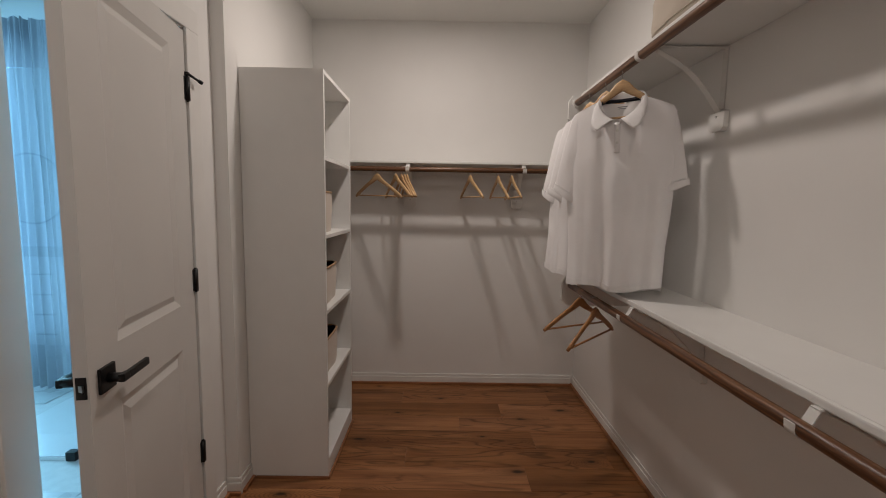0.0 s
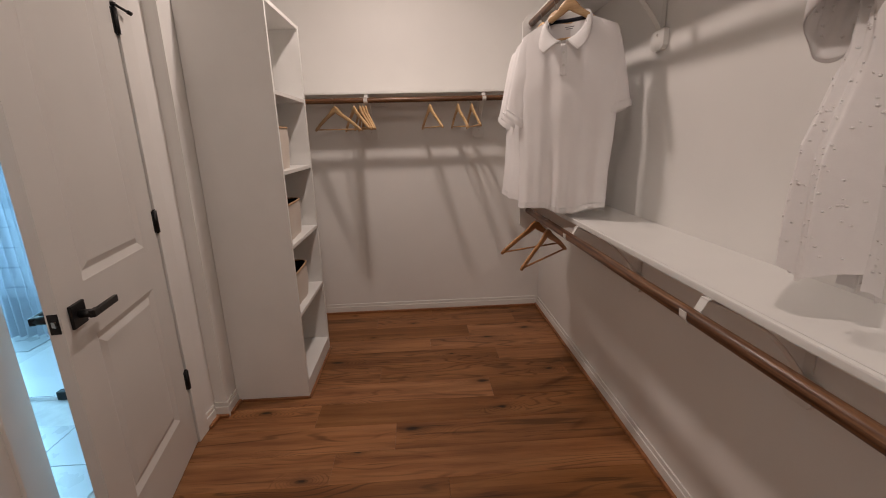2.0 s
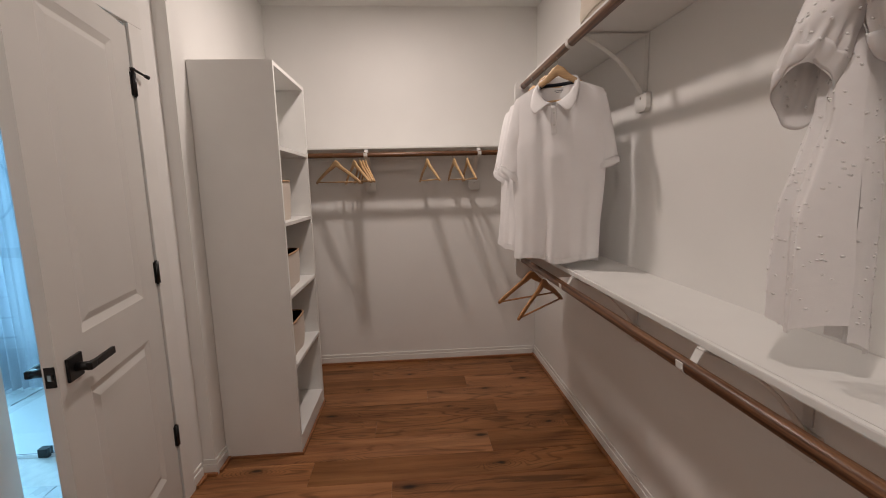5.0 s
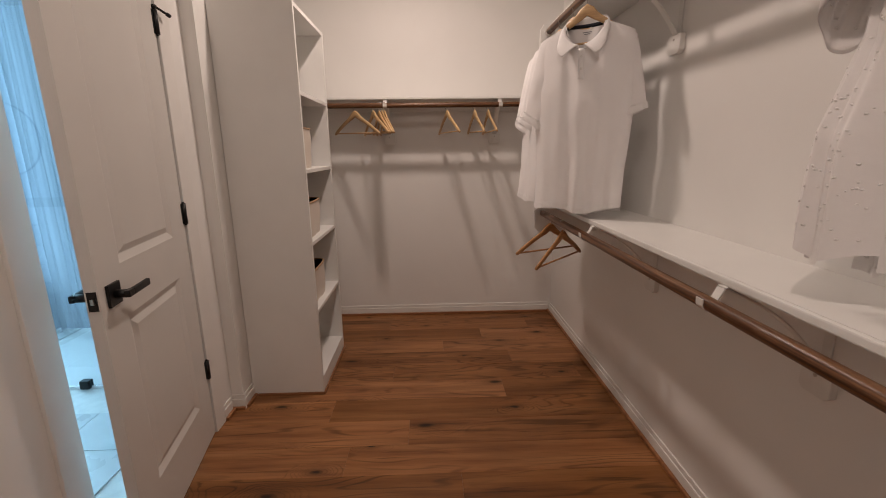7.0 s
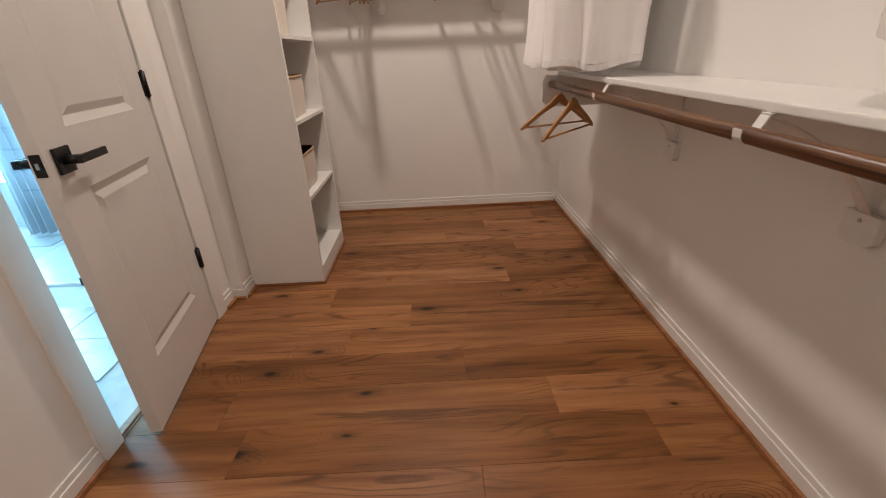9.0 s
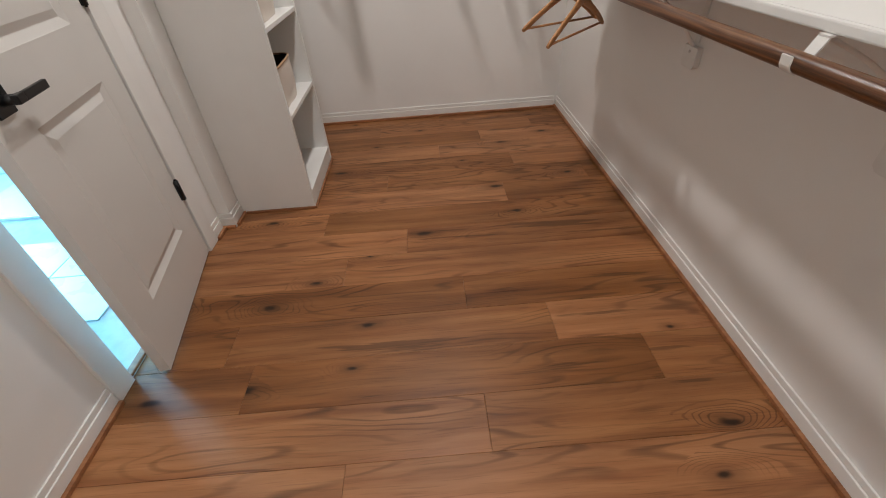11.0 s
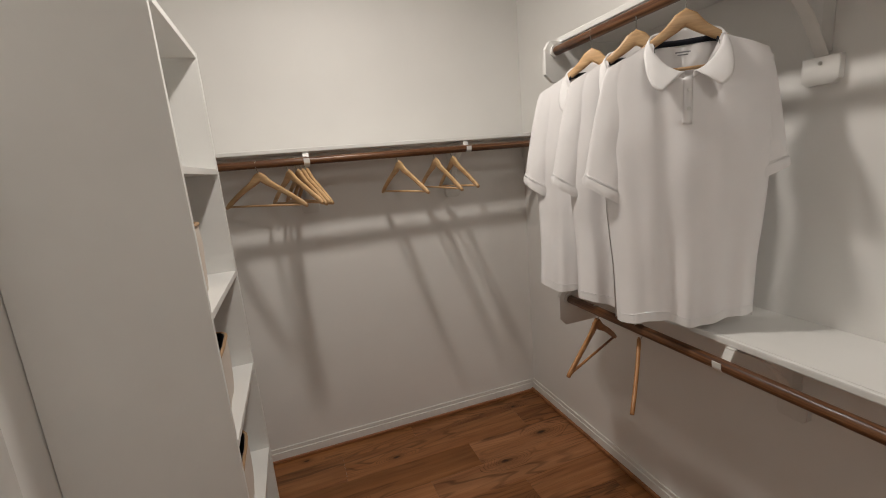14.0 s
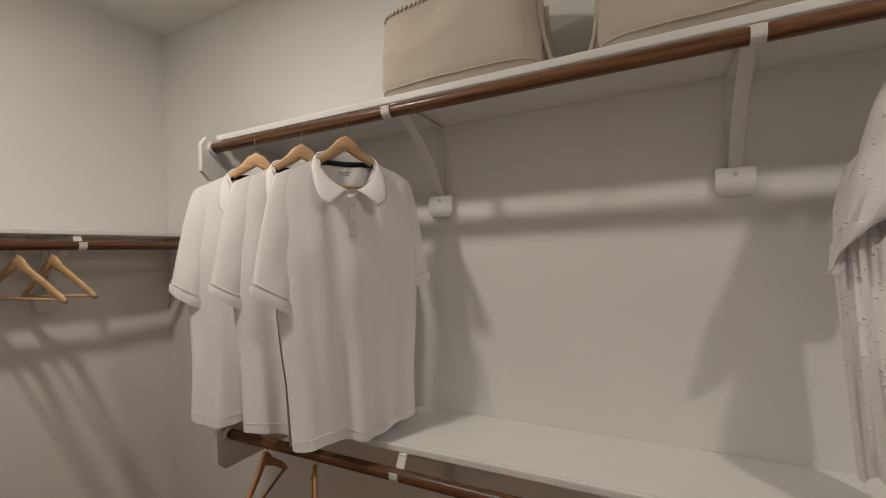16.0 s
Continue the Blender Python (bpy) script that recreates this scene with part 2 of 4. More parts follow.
SHOE = wood_mat("stained_moulding", (0.40, 0.18, 0.075), (0.30, 0.125, 0.05), (0.18, 0.07, 0.03), 0, stretch=20, rough=0.45, tone=0.1)
ROD_Y = wood_mat("rod_wood_y", (0.245, 0.117, 0.050), (0.115, 0.046, 0.018), (0.026, 0.010, 0.004), 1, stretch=70, rough=0.30, gloss=0.45, tone=0.05, spread=2.0, low=0.33, high=0.67)
ROD_X = wood_mat("rod_wood_x", (0.245, 0.117, 0.050), (0.115, 0.046, 0.018), (0.026, 0.010, 0.004), 0, stretch=70, rough=0.30, gloss=0.45, tone=0.05, spread=2.0, low=0.33, high=0.67)
HANGERWOOD = wood_mat("hanger_wood", (0.70, 0.47, 0.25), (0.60, 0.38, 0.19), (0.48, 0.29, 0.14), 0, stretch=30, rough=0.4, tone=0.12, spread=4)
HANGERWARM = wood_mat("hanger_wood_warm", (0.52, 0.27, 0.11), (0.42, 0.20, 0.075), (0.30, 0.14, 0.05), 0, stretch=30, rough=0.4, tone=0.10, spread=4)
SHIRT = cloth_mat("pique_cotton", (0.93, 0.912, 0.91), weave=700, through_light=0.04, bump=0.2, wrinkle=9)
RIB = cloth_mat("rib_knit", (0.92, 0.905, 0.90), weave=1100, through_light=0.08, bump=0.25, wrinkle=30)
TAPE = cloth_mat("navy_tape", (0.012, 0.013, 0.02), through_light=0)
CANVAS = cloth_mat("bin_canvas", (0.66, 0.58, 0.50), weave=420, through_light=0.0, bump=0.3, wrinkle=7)
CANVASTRIM = cloth_mat("bin_binding", (0.42, 0.27, 0.15), weave=500, through_light=0.0)
DARKLINING = cloth_mat("bin_lining", (0.012, 0.010, 0.012), through_light=0.0)
BAGSKIN = cloth_mat("bag_canvas", (0.60, 0.53, 0.44), weave=520, through_light=0.0, bump=0.25, wrinkle=6)
BAGTRIM = cloth_mat("bag_stitching", (0.34, 0.24, 0.15), weave=300, through_light=0.0)
BLOUSE = cloth_mat("dotted_voile", (0.90, 0.88, 0.87), weave=600, through_light=0.06, bump=0.10, wrinkle=40)
CURTAIN = cloth_mat("sheer_curtain", (0.40, 0.43, 0.49), weave=500, through_light=0.32, bump=0.2, wrinkle=8)
TILE = node_mat("floor_tile", (0.56, 0.57, 0.58), 0.28, dark=0.9, scale=3, fine=60, bump=0.02)
TILEWHITE = node_mat("white_stone", (0.80, 0.80, 0.80), 0.3, dark=0.95, scale=3, fine=60, bump=0.02)
GROUT = node_mat("grout", (0.72, 0.72, 0.71), 0.9, scale=20, fine=200, bump=0.1)
BATHWALL = node_mat("bath_paint", (0.74, 0.75, 0.76), 0.6, dark=0.97, scale=2, fine=200, bump=0.05)
VANITYPAINT = node_mat("vanity_paint", (0.78, 0.79, 0.80), 0.35, dark=0.97, scale=4, fine=150, bump=0.02)
COUNTER = node_mat("vanity_top_stone", (0.30, 0.30, 0.31), 0.2, dark=0.7, scale=9, fine=60, bump=0.0)
MIRROR = node_mat("mirror_silver", (0.92, 0.93, 0.93), 0.02, metal=1.0, dark=1.0, bump=0.0)
GLASS = glass_mat("clear_glass")
BULB = lamp_mat("lamp_diffuser", WARM, 6.0)
INK = node_mat("grey_print", (0.25, 0.25, 0.27), 0.8, bump=0.0)


# ---- mesh helpers ----
def box(bm, x0, y0, z0, x1, y1, z1, bevel=0.0, m=None):
    r = bmesh.ops.create_cube(bm, size=1.0)
    t = Matrix.Translation(((x0 + x1) / 2, (y0 + y1) / 2, (z0 + z1) / 2)) @ Matrix.Diagonal((x1 - x0, y1 - y0, z1 - z0, 1))
    bmesh.ops.transform(bm, matrix=(m @ t) if m else t, verts=r["verts"])
    if bevel:
        edges = list({e for v in r["verts"] for e in v.link_edges})
        bmesh.ops.bevel(bm, geom=edges, offset=bevel, segments=2, affect="EDGES", profile=0.6)
    return bm


def new_box(*a, **k):
    return box(bmesh.new(), *a, **k)


def tube(bm, path, radius, sides=10, closed=False, flat=1.0, side=None):
    """A tube along a path; radius is one number or a function of 0..1; flat squeezes it along the side direction's normal."""
    pts = [Vector(p) for p in path]
    rings, up = [], None
    k = len(pts)
    for i, p in enumerate(pts):
        a, b = pts[(i - 1) % k if closed else max(i - 1, 0)], pts[(i + 1) % k if closed else min(i + 1, k - 1)]
        d = (b - a).normalized()
        if side is not None:
            u = Vector(side)
            u = (u - d * u.dot(d)).normalized()
        elif up is None:
            u = d.orthogonal().normalized()
        else:
            u = (up - d * up.dot(d)).normalized()
        up = u
        w = d.cross(u)
        r = radius(i / (k - 1)) if callable(radius) else radius
        rings.append([bm.verts.new(p + u * (r * flat * math.cos(2 * math.pi * j / sides)) + w * (r * math.sin(2 * math.pi * j / sides))) for j in range(sides)])
    n = k if closed else k - 1
    for i in range(n):
        a, b = rings[i], rings[(i + 1) % k]
        for j in range(sides):
            f = bm.faces.new((a[j], a[(j + 1) % sides], b[(j + 1) % sides], b[j]))
            f.smooth = True
    if not closed:
        bm.faces.new(rings[0][::-1])
        bm.faces.new(rings[-1])
    return bm


def sheet(bm, fn, nu, nv, thick=0.0, wrap=False):
    """A grid of fn(u, v), u and v from 0 to 1."""
    g = [[bm.verts.new(fn(i / nu, j / nv)) for i in range(nu if wrap else nu + 1)] for j in range(nv + 1)]
    faces = []
    for j in range(nv):
        for i in range(nu):
            i2 = (i + 1) % nu if wrap else i + 1
            f = bm.faces.new((g[j][i], g[j][i2], g[j + 1][i2], g[j + 1][i]))
            f.smooth = True
            faces.append(f)
    if thick:
        bmesh.ops.recalc_face_normals(bm, faces=faces)
        bmesh.ops.solidify(bm, geom=faces, thickness=thick)
    return bm


def extrude_outline(bm, pts, lo, hi, axis):
    """A prism: an outline in the two other axes, from lo to hi along the axis."""
    def at(p, h):
        c = list(p)
        c.insert(axis, h)
        return c
    a = [bm.verts.new(at(p, lo)) for p in pts]
    b = [bm.verts.new(at(p, hi)) for p in pts]
    bm.faces.new(a)
    bm.faces.new(b[::-1])
    for i in range(len(pts)):
        j = (i + 1) % len(pts)
        bm.faces.new((a[i], b[i], b[j], a[j]))
    bmesh.ops.recalc_face_normals(bm, faces=bm.faces)
    return bm


def place_of(ob):
    m = ob.matrix_basis.copy()
    while ob.parent:
        ob = ob.parent
        m = ob.matrix_basis @ m
    return m


def part(name, bm, material, parent, label="", world=False, kind=""):
    """One mesh object under a thing or a part; world: the mesh is given in the world's metres."""
    if world and parent is not None:
        bm.transform(place_of(parent).inverted())
    me = bpy.data.meshes.new(name)
    bmesh.ops.recalc_face_normals(bm, faces=bm.faces)
    bm.to_mesh(me)
    bm.free()
    me.materials.append(material)
    ob = new(name, me)
    ob.parent = parent
    return tagged(ob, label=label, kind=kind)


def thing(name, m, label, category, group="", kind=""):
    ob = new(name)
    ob.empty_display_size = 0.1
    ob.matrix_basis = m
    return tagged(ob, label, category, group, kind)


def solid(name, bm, material, label, category, group="", kind="", at=None):
    """A thing of one mesh given in the world's metres, its origin at its base."""
    if at is not None:
        bm.transform(Matrix.Translation(-Vector(at)))
    ob = part(name, bm, material, None)
    if at is not None:
        ob.location = at
    return tagged(ob, label, category, group, kind)


# ---- the shell ----
XR, YB, XL, XJ = 1.07, 3.265, -1.0, -0.940       # right wall, far wall, door wall, stepped wall
Y0 = -1.35                                        # wall behind
JOG = 1.962                                       # where the door wall steps out
DY0, DY1, DTOP = 1.050, 1.755, 2.062              # door opening
TH = 0.12
BX0, BY0, BY1, BCEIL = -5.3, -0.14, 3.36, 2.86   # bathroom


def wall(name, bm, label, material=WALL):
    return solid(name, bm, material, label, "wall", kind="structure")


wall("wall_east", new_box(XR, Y0 - TH, -0.02, XR + TH, YB + TH, CEIL + 0.1), "warm white painted wall behind the double rods")
wall("wall_north", new_box(XL - TH, YB, -0.02, XR, YB + TH, CEIL + 0.1), "warm white painted end wall of the closet")
wall("wall_south", new_box(XL - TH, Y0 - TH, -0.02, XR, Y0, CEIL + 0.1), "plain white painted wall")
bm = new_box(XL - TH, Y0, -0.02, XL, DY0 - 0.02, CEIL + 0.1)
box(bm, XL - TH, DY1 + 0.02, -0.02, XL, JOG, CEIL + 0.1)
box(bm, XL - TH, DY0 - 0.02, DTOP + 0.02, XL, DY1 + 0.02, CEIL + 0.1)
box(bm, XL - TH, JOG, -0.02, XJ, YB, CEIL + 0.1)
wall("wall_west", bm, "white painted wall with a door opening and a step")
solid("ceiling", new_box(XL - TH, Y0 - TH, CEIL, XR + TH, YB + TH, CEIL + 0.1), CEILING, "flat white painted closet ceiling", "ceiling", kind="structure")


# baseboards with a stepped top and a stained shoe moulding at the foot
def board_run(bm, bm2, a, b, nx, ny):
    """Baseboard from a to b along a wall whose inward side is (nx, ny)."""
    (x0, y0), (x1, y1) = a, b
    for d, z0, z1, target in ((0.012, 0.0, 0.058, bm), (0.0075, 0.058, 0.081, bm), (0.0265, 0.0, 0.017, bm2)):
        lo = (min(x0, x1) + (min(nx, 0) * d), min(y0, y1) + min(ny, 0) * d)
        hi = (max(x0, x1) + (max(nx, 0) * d), max(y0, y1) + max(ny, 0) * d)
        s = 0.012 if target is bm2 else 0.0
        box(target, lo[0] + (s if nx > 0 else 0), lo[1] + (s if ny > 0 else 0), z0, hi[0] - (s if nx < 0 else 0), hi[1] - (s if ny < 0 else 0), z1, bevel=0.003)


for nm, runs, lab in (
    ("baseboard_east", [((XR, Y0), (XR, YB), -1, 0)], "white painted baseboard below the double rods"),
    ("baseboard_north", [((XJ, YB), (XR - 0.0265, YB), 0, -1)], "white painted baseboard on the end wall"),
    ("baseboard_west", [((XL, Y0), (XL, DY0 - 0.096), 1, 0), ((XL, DY1 + 0.096), (XL, JOG - 0.0265), 1, 0), ((XL, JOG), (XJ + 0.012, JOG), 0, -1),
                        ((XJ, JOG), (XJ, 2.078), 1, 0), ((XJ, 2.665), (XJ, YB - 0.023), 1, 0)], "white painted baseboard stepping round the wall"),
    ("baseboard_south", [((XL + 0.023, Y0), (XR - 0.023, Y0), 0, 1)], "white painted baseboard"),
):
    b1, b2 = bmesh.new(), bmesh.new()
    for r in runs:
        board_run(b1, b2, *r)
    base = solid(nm, b1, TRIM, lab, "baseboard", kind="structure")
    part("shoe_moulding", b2, SHOE, base, "brown stained wood shoe moulding")

# door frame: jambs, stops, casing
bm = new_box(XL - TH, DY0 - 0.02, 0, XL, DY0, DTOP, bevel=0.001)
box(bm, XL - TH, DY1, 0, XL, DY1 + 0.02, DTOP, bevel=0.001)
box(bm, XL - TH, DY0 - 0.02, DTOP, XL, DY1 + 0.02, DTOP + 0.02, bevel=0.001)
for y0, y1 in ((DY0, DY0 + 0.011), (DY1 - 0.011, DY1)):
    box(bm, XL - 0.075, y0, 0, XL - 0.042, y1, DTOP - 0.011)
box(bm, XL - 0.075, DY0, DTOP - 0.011, XL - 0.042, DY1, DTOP)
frame_ob = solid("door_frame", bm, TRIM, "white painted door frame with flat casing", "door frame", kind="structure", at=(XL, 1.4, 0))
for side, x0, x1 in (("closet", XL, XL + 0.013), ("bath", XL - TH - 0.013, XL - TH)):
    for y0, y1 in ((DY0 - 0.092, DY0 - 0.006), (DY1 + 0.006, DY1 + 0.092)):
        part("casing", new_box(x0, y0, 0, x1, y1, DTOP + 0.006, bevel=0.003), TRIM, frame_ob, world=True)
    part("casing", new_box(x0, DY0 - 0.092, DTOP + 0.006, x1, DY1 + 0.092, DTOP + 0.092, bevel=0.003), TRIM, frame_ob, world=True)
part("threshold", new_box(XL - 0.032, DY0, 0, XL - 0.004, DY1, 0.011, bevel=0.003), SHOE, frame_ob, "stained wood threshold strip", world=True)


# ---- door ----
DW, DT, DH = 0.694, 0.035, 2.036
OPEN = 10.2
door = thing("door_1", pose(-0.992, DY1 - 0.007, 0.012, 0, 0, 90 + OPEN + 180), "white two-panel door standing ajar with black hardware", "door", kind="structure")


def door_part(name, bm, material, parent, label=""):
    """Door parts are drawn with the closet face at y = 0 and the thickness towards +y, then turned over."""
    bm.transform(Matrix.Diagonal((1, -1, 1, 1)))
    return part(name, bm, material, parent, label)



def door_leaf():
    """Stiles and rails with two recessed moulded panels on both faces."""
    bm = bmesh.new()
    xs = (0.135, DW - 0.135)
    panels = ((0.212, 0.822), (0.992, 1.945))
    for face, sgn in ((0.0, 1), (DT, -1)):
        def quad(a, b, c, d):
            bm.faces.new([bm.verts.new(v) for v in (a, b, c, d)])
        zs = [0, panels[0][0], panels[0][1], panels[1][0], panels[1][1], DH]
        for i in range(5):
            for x0, x1 in ((0, xs[0]), (xs[0], xs[1]), (xs[1], DW)):
                if i in (1, 3) and x0 == xs[0]:
                    continue
                quad((x0, face, zs[i]), (x1, face, zs[i]), (x1, face, zs[i + 1]), (x0, face, zs[i + 1]))
        for z0, z1 in panels:
            steps = ((0.0, 0.0), (0.002, 0.0012), (0.024, 0.0100), (0.027, 0.0100), (0.048, 0.0025), (0.050, 0.0022))
            rect = []
            for inset, deep in steps:
                y = face + sgn * deep
                rect.append([(xs[0] + inset, y, z0 + inset), (xs[1] - inset, y, z0 + inset), (xs[1] - inset, y, z1 - inset), (xs[0] + inset, y, z1 - inset)])
            for a, b in zip(rect, rect[1:]):
                for k in range(4):
                    quad(a[k], a[(k + 1) % 4], b[(k + 1) % 4], b[k])
            quad(*rect[-1])
    for a, b in (((0, 0), (0, DT)), ((DW, 0), (DW, DT))):
        x = a[0]
        bm.faces.new([bm.verts.new(v) for v in ((x, 0, 0), (x, DT, 0), (x, DT, DH), (x, 0, DH))])
    for z in (0, DH):
        bm.faces.new([bm.verts.new(v) for v in ((0, 0, z), (DW, 0, z), (DW, DT, z), (0, DT, z))])
    bmesh.ops.remove_doubles(bm, verts=bm.verts, dist=0.0001)
    return bm


door_part("leaf", door_leaf(), DOORPAINT, door)
HZ = 0.914
for y, s in ((0.0, -1), (DT, 1)):
    rose = door_part("rose", new_box(DW - 0.102, min(y, y + s * 0.009), HZ - 0.034, DW - 0.034, max(y, y + s * 0.009), HZ + 0.034, bevel=0.002), BLACK, door, "square black handle plate")
    bm = bmesh.new()
    cx = DW - (0.068 if s < 0 else 0.046)
    reach = 0.0 if s < 0 else 0.010
    tube(bm, [(cx, y + s * 0.009, HZ), (cx, y + s * (0.042 + reach), HZ)], 0.0125, 16)
    box(bm, cx - 0.020, min(y + s * (0.036 + reach), y + s * (0.052 + reach)), HZ - 0.011, cx + 0.012, max(y + s * (0.036 + reach), y + s * (0.052 + reach)), HZ + 0.011, bevel=0.003)
    box(bm, cx - 0.125, min(y + s * (0.040 + reach), y + s * (0.052 + reach)), HZ - 0.011, cx - 0.018, max(y + s * (0.040 + reach), y + s * (0.052 + reach)), HZ + 0.011, bevel=0.003)
    door_part("lever", bm, BLACK, rose, "flat black lever")
plate = door_part("latch_plate", new_box(DW - 0.0005, 0.005, HZ - 0.029, DW + 0.0022, DT - 0.005, HZ + 0.029, bevel=0.001), BLACK, door, "black latch plate")
bm = bmesh.new()
extrude_outline(bm, [(DW, 0.011), (DW + 0.009, 0.011), (DW + 0.002, 0.024), (DW, 0.024)], HZ - 0.008, HZ + 0.008, 2)
door_part("latch_bolt", bm, STEEL, plate, "worn steel latch bolt")
for z in (0.330, 1.068, 1.823):
    bm = bmesh.new()
    tube(bm, [(-0.003, -0.006, z - 0.045), (-0.003, -0.006, z + 0.045)], 0.0094, 12)
    for zz in (-0.047, 0.047):
        tube(bm, [(-0.003, -0.006, z + zz - 0.003), (-0.003, -0.006, z + zz + 0.003)], 0.0050, 10)
    box(bm, -0.0018, 0.0, z - 0.044, 0.0, 0.03, z + 0.044)
    box(bm, 0.0, -0.0030, z - 0.044, 0.013, 0.0, z + 0.044)
    box(bm, -0.014, -0.0045, z - 0.044, -0.003, -0.0015, z + 0.044)
    hinge = door_part("hinge", bm, BLACK, door, "black butt hinge")
    if z > 1.5:
        bm = bmesh.new()
        tube(bm, [(-0.003, -0.006, z + 0.05), (-0.003, -0.006, z + 0.062)], 0.010, 12)
        tube(bm, [(-0.003, -0.010, z + 0.056), (-0.030, -0.030, z + 0.044), (-0.046, -0.040, z + 0.038)], 0.0048, 8)
        tube(bm, [(-0.040, -0.036, z + 0.0402), (-0.052, -0.044, z + 0.036)], 0.0075, 10)
        door_part("hinge_stop", bm, BLACK, hinge, "black hinge-pin door stop")

# ---- bookcase by the step of the wall ----
KX0, KX1, KY0, KY1, KT = XJ + 0.003, -0.545, 2.078, 2.662, 0.019
case = thing("bookcase", pose((KX0 + KX1) / 2, (KY0 + KY1) / 2, 0), "tall white open-front bookcase holding three canvas bins", "bookcase")
for y in (KY0, KY1 - KT):
    part("side_panel", new_box(KX0, y, 0.0, KX1, y + KT, 2.02, bevel=0.0012), SHELF, case, world=True)
part("back_panel", new_box(KX0, KY0 + KT, 0.075, KX0 + 0.006, KY1 - KT, 2.0), SHELF, case, world=True)
for z in (0.076, 0.475, 0.852, 1.228, 1.605, 2.001):
    part("shelf", new_box(KX0 + 0.006, KY0 + KT, z - 0.001, KX1 - 0.0015, KY1 - KT, z + KT - 0.001, bevel=0.0012), SHELF, case, world=True)
part("kickboard", new_box(KX1 - 0.02, KY0 + KT, 0.0, KX1 - 0.003, KY1 - KT, 0.075), SHELF, case, world=True)
bm = new_box(KX1, KY0 - 0.008, 0.0, KX1 + 0.010, KY1 + 0.004, 0.014, bevel=0.003)
box(bm, KX0 + 0.026, KY0 - 0.010, 0.0, KX1, KY0, 0.014, bevel=0.003)
part("shoe_moulding", bm, SHOE, case, "brown stained wood shoe moulding", world=True)


def fabric_bin(x0, x1, y0, y1, z, h, lean):
    ob = thing("fabric_bin", pose((x0 + x1) / 2, (y0 + y1) / 2, z, 0, 0, lean), "natural canvas storage bin with brown bound rim on a shelf", "storage bin", "bins in the bookcase")
    w, d = (x1 - x0) / 2, (y1 - y0) / 2
    sd = random.random() * 9

    def ring(k, grow, zz):
        a = 2 * math.pi * k
        c, s = math.cos(a), math.sin(a)
        p = 7.0
        r = (abs(c) ** p + abs(s) ** p) ** (-1 / p)
        bulge = 0.004 * noise.noise((c * 2 + sd, s * 2, zz * 12))
        return Vector(((w - 0.008 + grow + bulge) * r * c, (d - 0.008 + grow + bulge) * r * s, zz))
    bm = bmesh.new()
    sheet(bm, lambda u, v: ring(u, 0.004 * math.sin(math.pi * v) - 0.006 * (1 - v), v * h), 64, 8, wrap=True)
    bm.faces.new([bm.verts.new(ring(k / 64, -0.006, 0.001)) for k in range(64)])
    part("body", bm, CANVAS, ob)
    bm = bmesh.new()
    sheet(bm, lambda u, v: ring(u, -0.006, h * (0.04 + 0.955 * v)), 64, 4, wrap=True)
    bm.faces.new([bm.verts.new(ring(k / 64, -0.006, h * 0.55)) for k in range(64)])
    part("lining", bm, DARKLINING, ob, "black inner lining")
    bm = bmesh.new()
    tube(bm, [ring(k / 64, -0.001, h - 0.004) for k in range(64)], 0.0058, 8, closed=True)
    part("rim", bm, CANVASTRIM, ob, "brown bound rim")
    return ob


fabric_bin(-0.925, -0.585, 2.125, 2.435, 1.2466, 0.215, -3)
fabric_bin(-0.925, -0.575, 2.150, 2.510, 0.8706, 0.195, 2)
fabric_bin(-0.925, -0.572, 2.155, 2.500, 0.4936, 0.195, 0)

# ---- shelves, rods and their brackets ----
ROD_R = 0.0172


def rod_along(name, a, b, mat, label):
    bm = bmesh.new()
    n = 40
    tube(bm, [Vector(a).lerp(Vector(b), i / n) for i in range(n + 1)], ROD_R, 20)
    return solid(name, bm, mat, label, "closet rod", at=a)


def shelf_board(name, x0, y0, x1, y1, z0, z1, label, edge, drop=0.0012):
    """A painted board with a rounded nosing along the edge that faces the room."""
    ob = thing(name, pose((x0 + x1) / 2, (y0 + y1) / 2, z0), label, "shelf")
    n = 0.014
    if edge == "x":
        part("board", new_box(x0 + n, y0, z0, x1, y1, z1), SHELF, ob, world=True)
        part("nosing", new_box(x0, y0, z0 - drop, x0 + n, y1, z1 + 0.0004, bevel=0.004), SHELF, ob, world=True)
    else:
        part("board", new_box(x0, y0 + n, z0, x1, y1, z1), SHELF, ob, world=True)
        part("nosing", new_box(x0, y0, z0 - 0.0012, x1, y0 + n, z1 + 0.0004, bevel=0.004), SHELF, ob, world=True)
    return ob


UPZ, LOZ, BKZ = 1.966, 0.965, 1.637
RX, RY = 0.748, 2.962
up_shelf = shelf_board("upper_shelf", 0.775, Y0 + 0.002, XR - 0.001, 2.457, UPZ + 0.038, UPZ + 0.056, "long white painted shelf high on the wall", "x", 0.003)
low_shelf = shelf_board("lower_shelf", 0.776, Y0 + 0.002, XR - 0.001, 2.400, LOZ + 0.043, LOZ + 0.062, "long white painted shelf at waist height", "x")
shelf_board("end_wall_shelf", XJ + 0.001, 2.985, XR - 0.001, YB - 0.001, BKZ + 0.043, BKZ + 0.061, "white painted shelf across the end wall", "y")
rod_along("upper_rod", (RX, Y0 + 0.01, UPZ), (RX, 2.430, UPZ), ROD_Y, "dark stained wooden closet rod on the high shelf")
rod_along("lower_rod", (RX - 0.01, Y0 + 0.01, LOZ), (RX - 0.01, 2.372, LOZ), ROD_Y, "dark stained wooden closet rod at waist height")
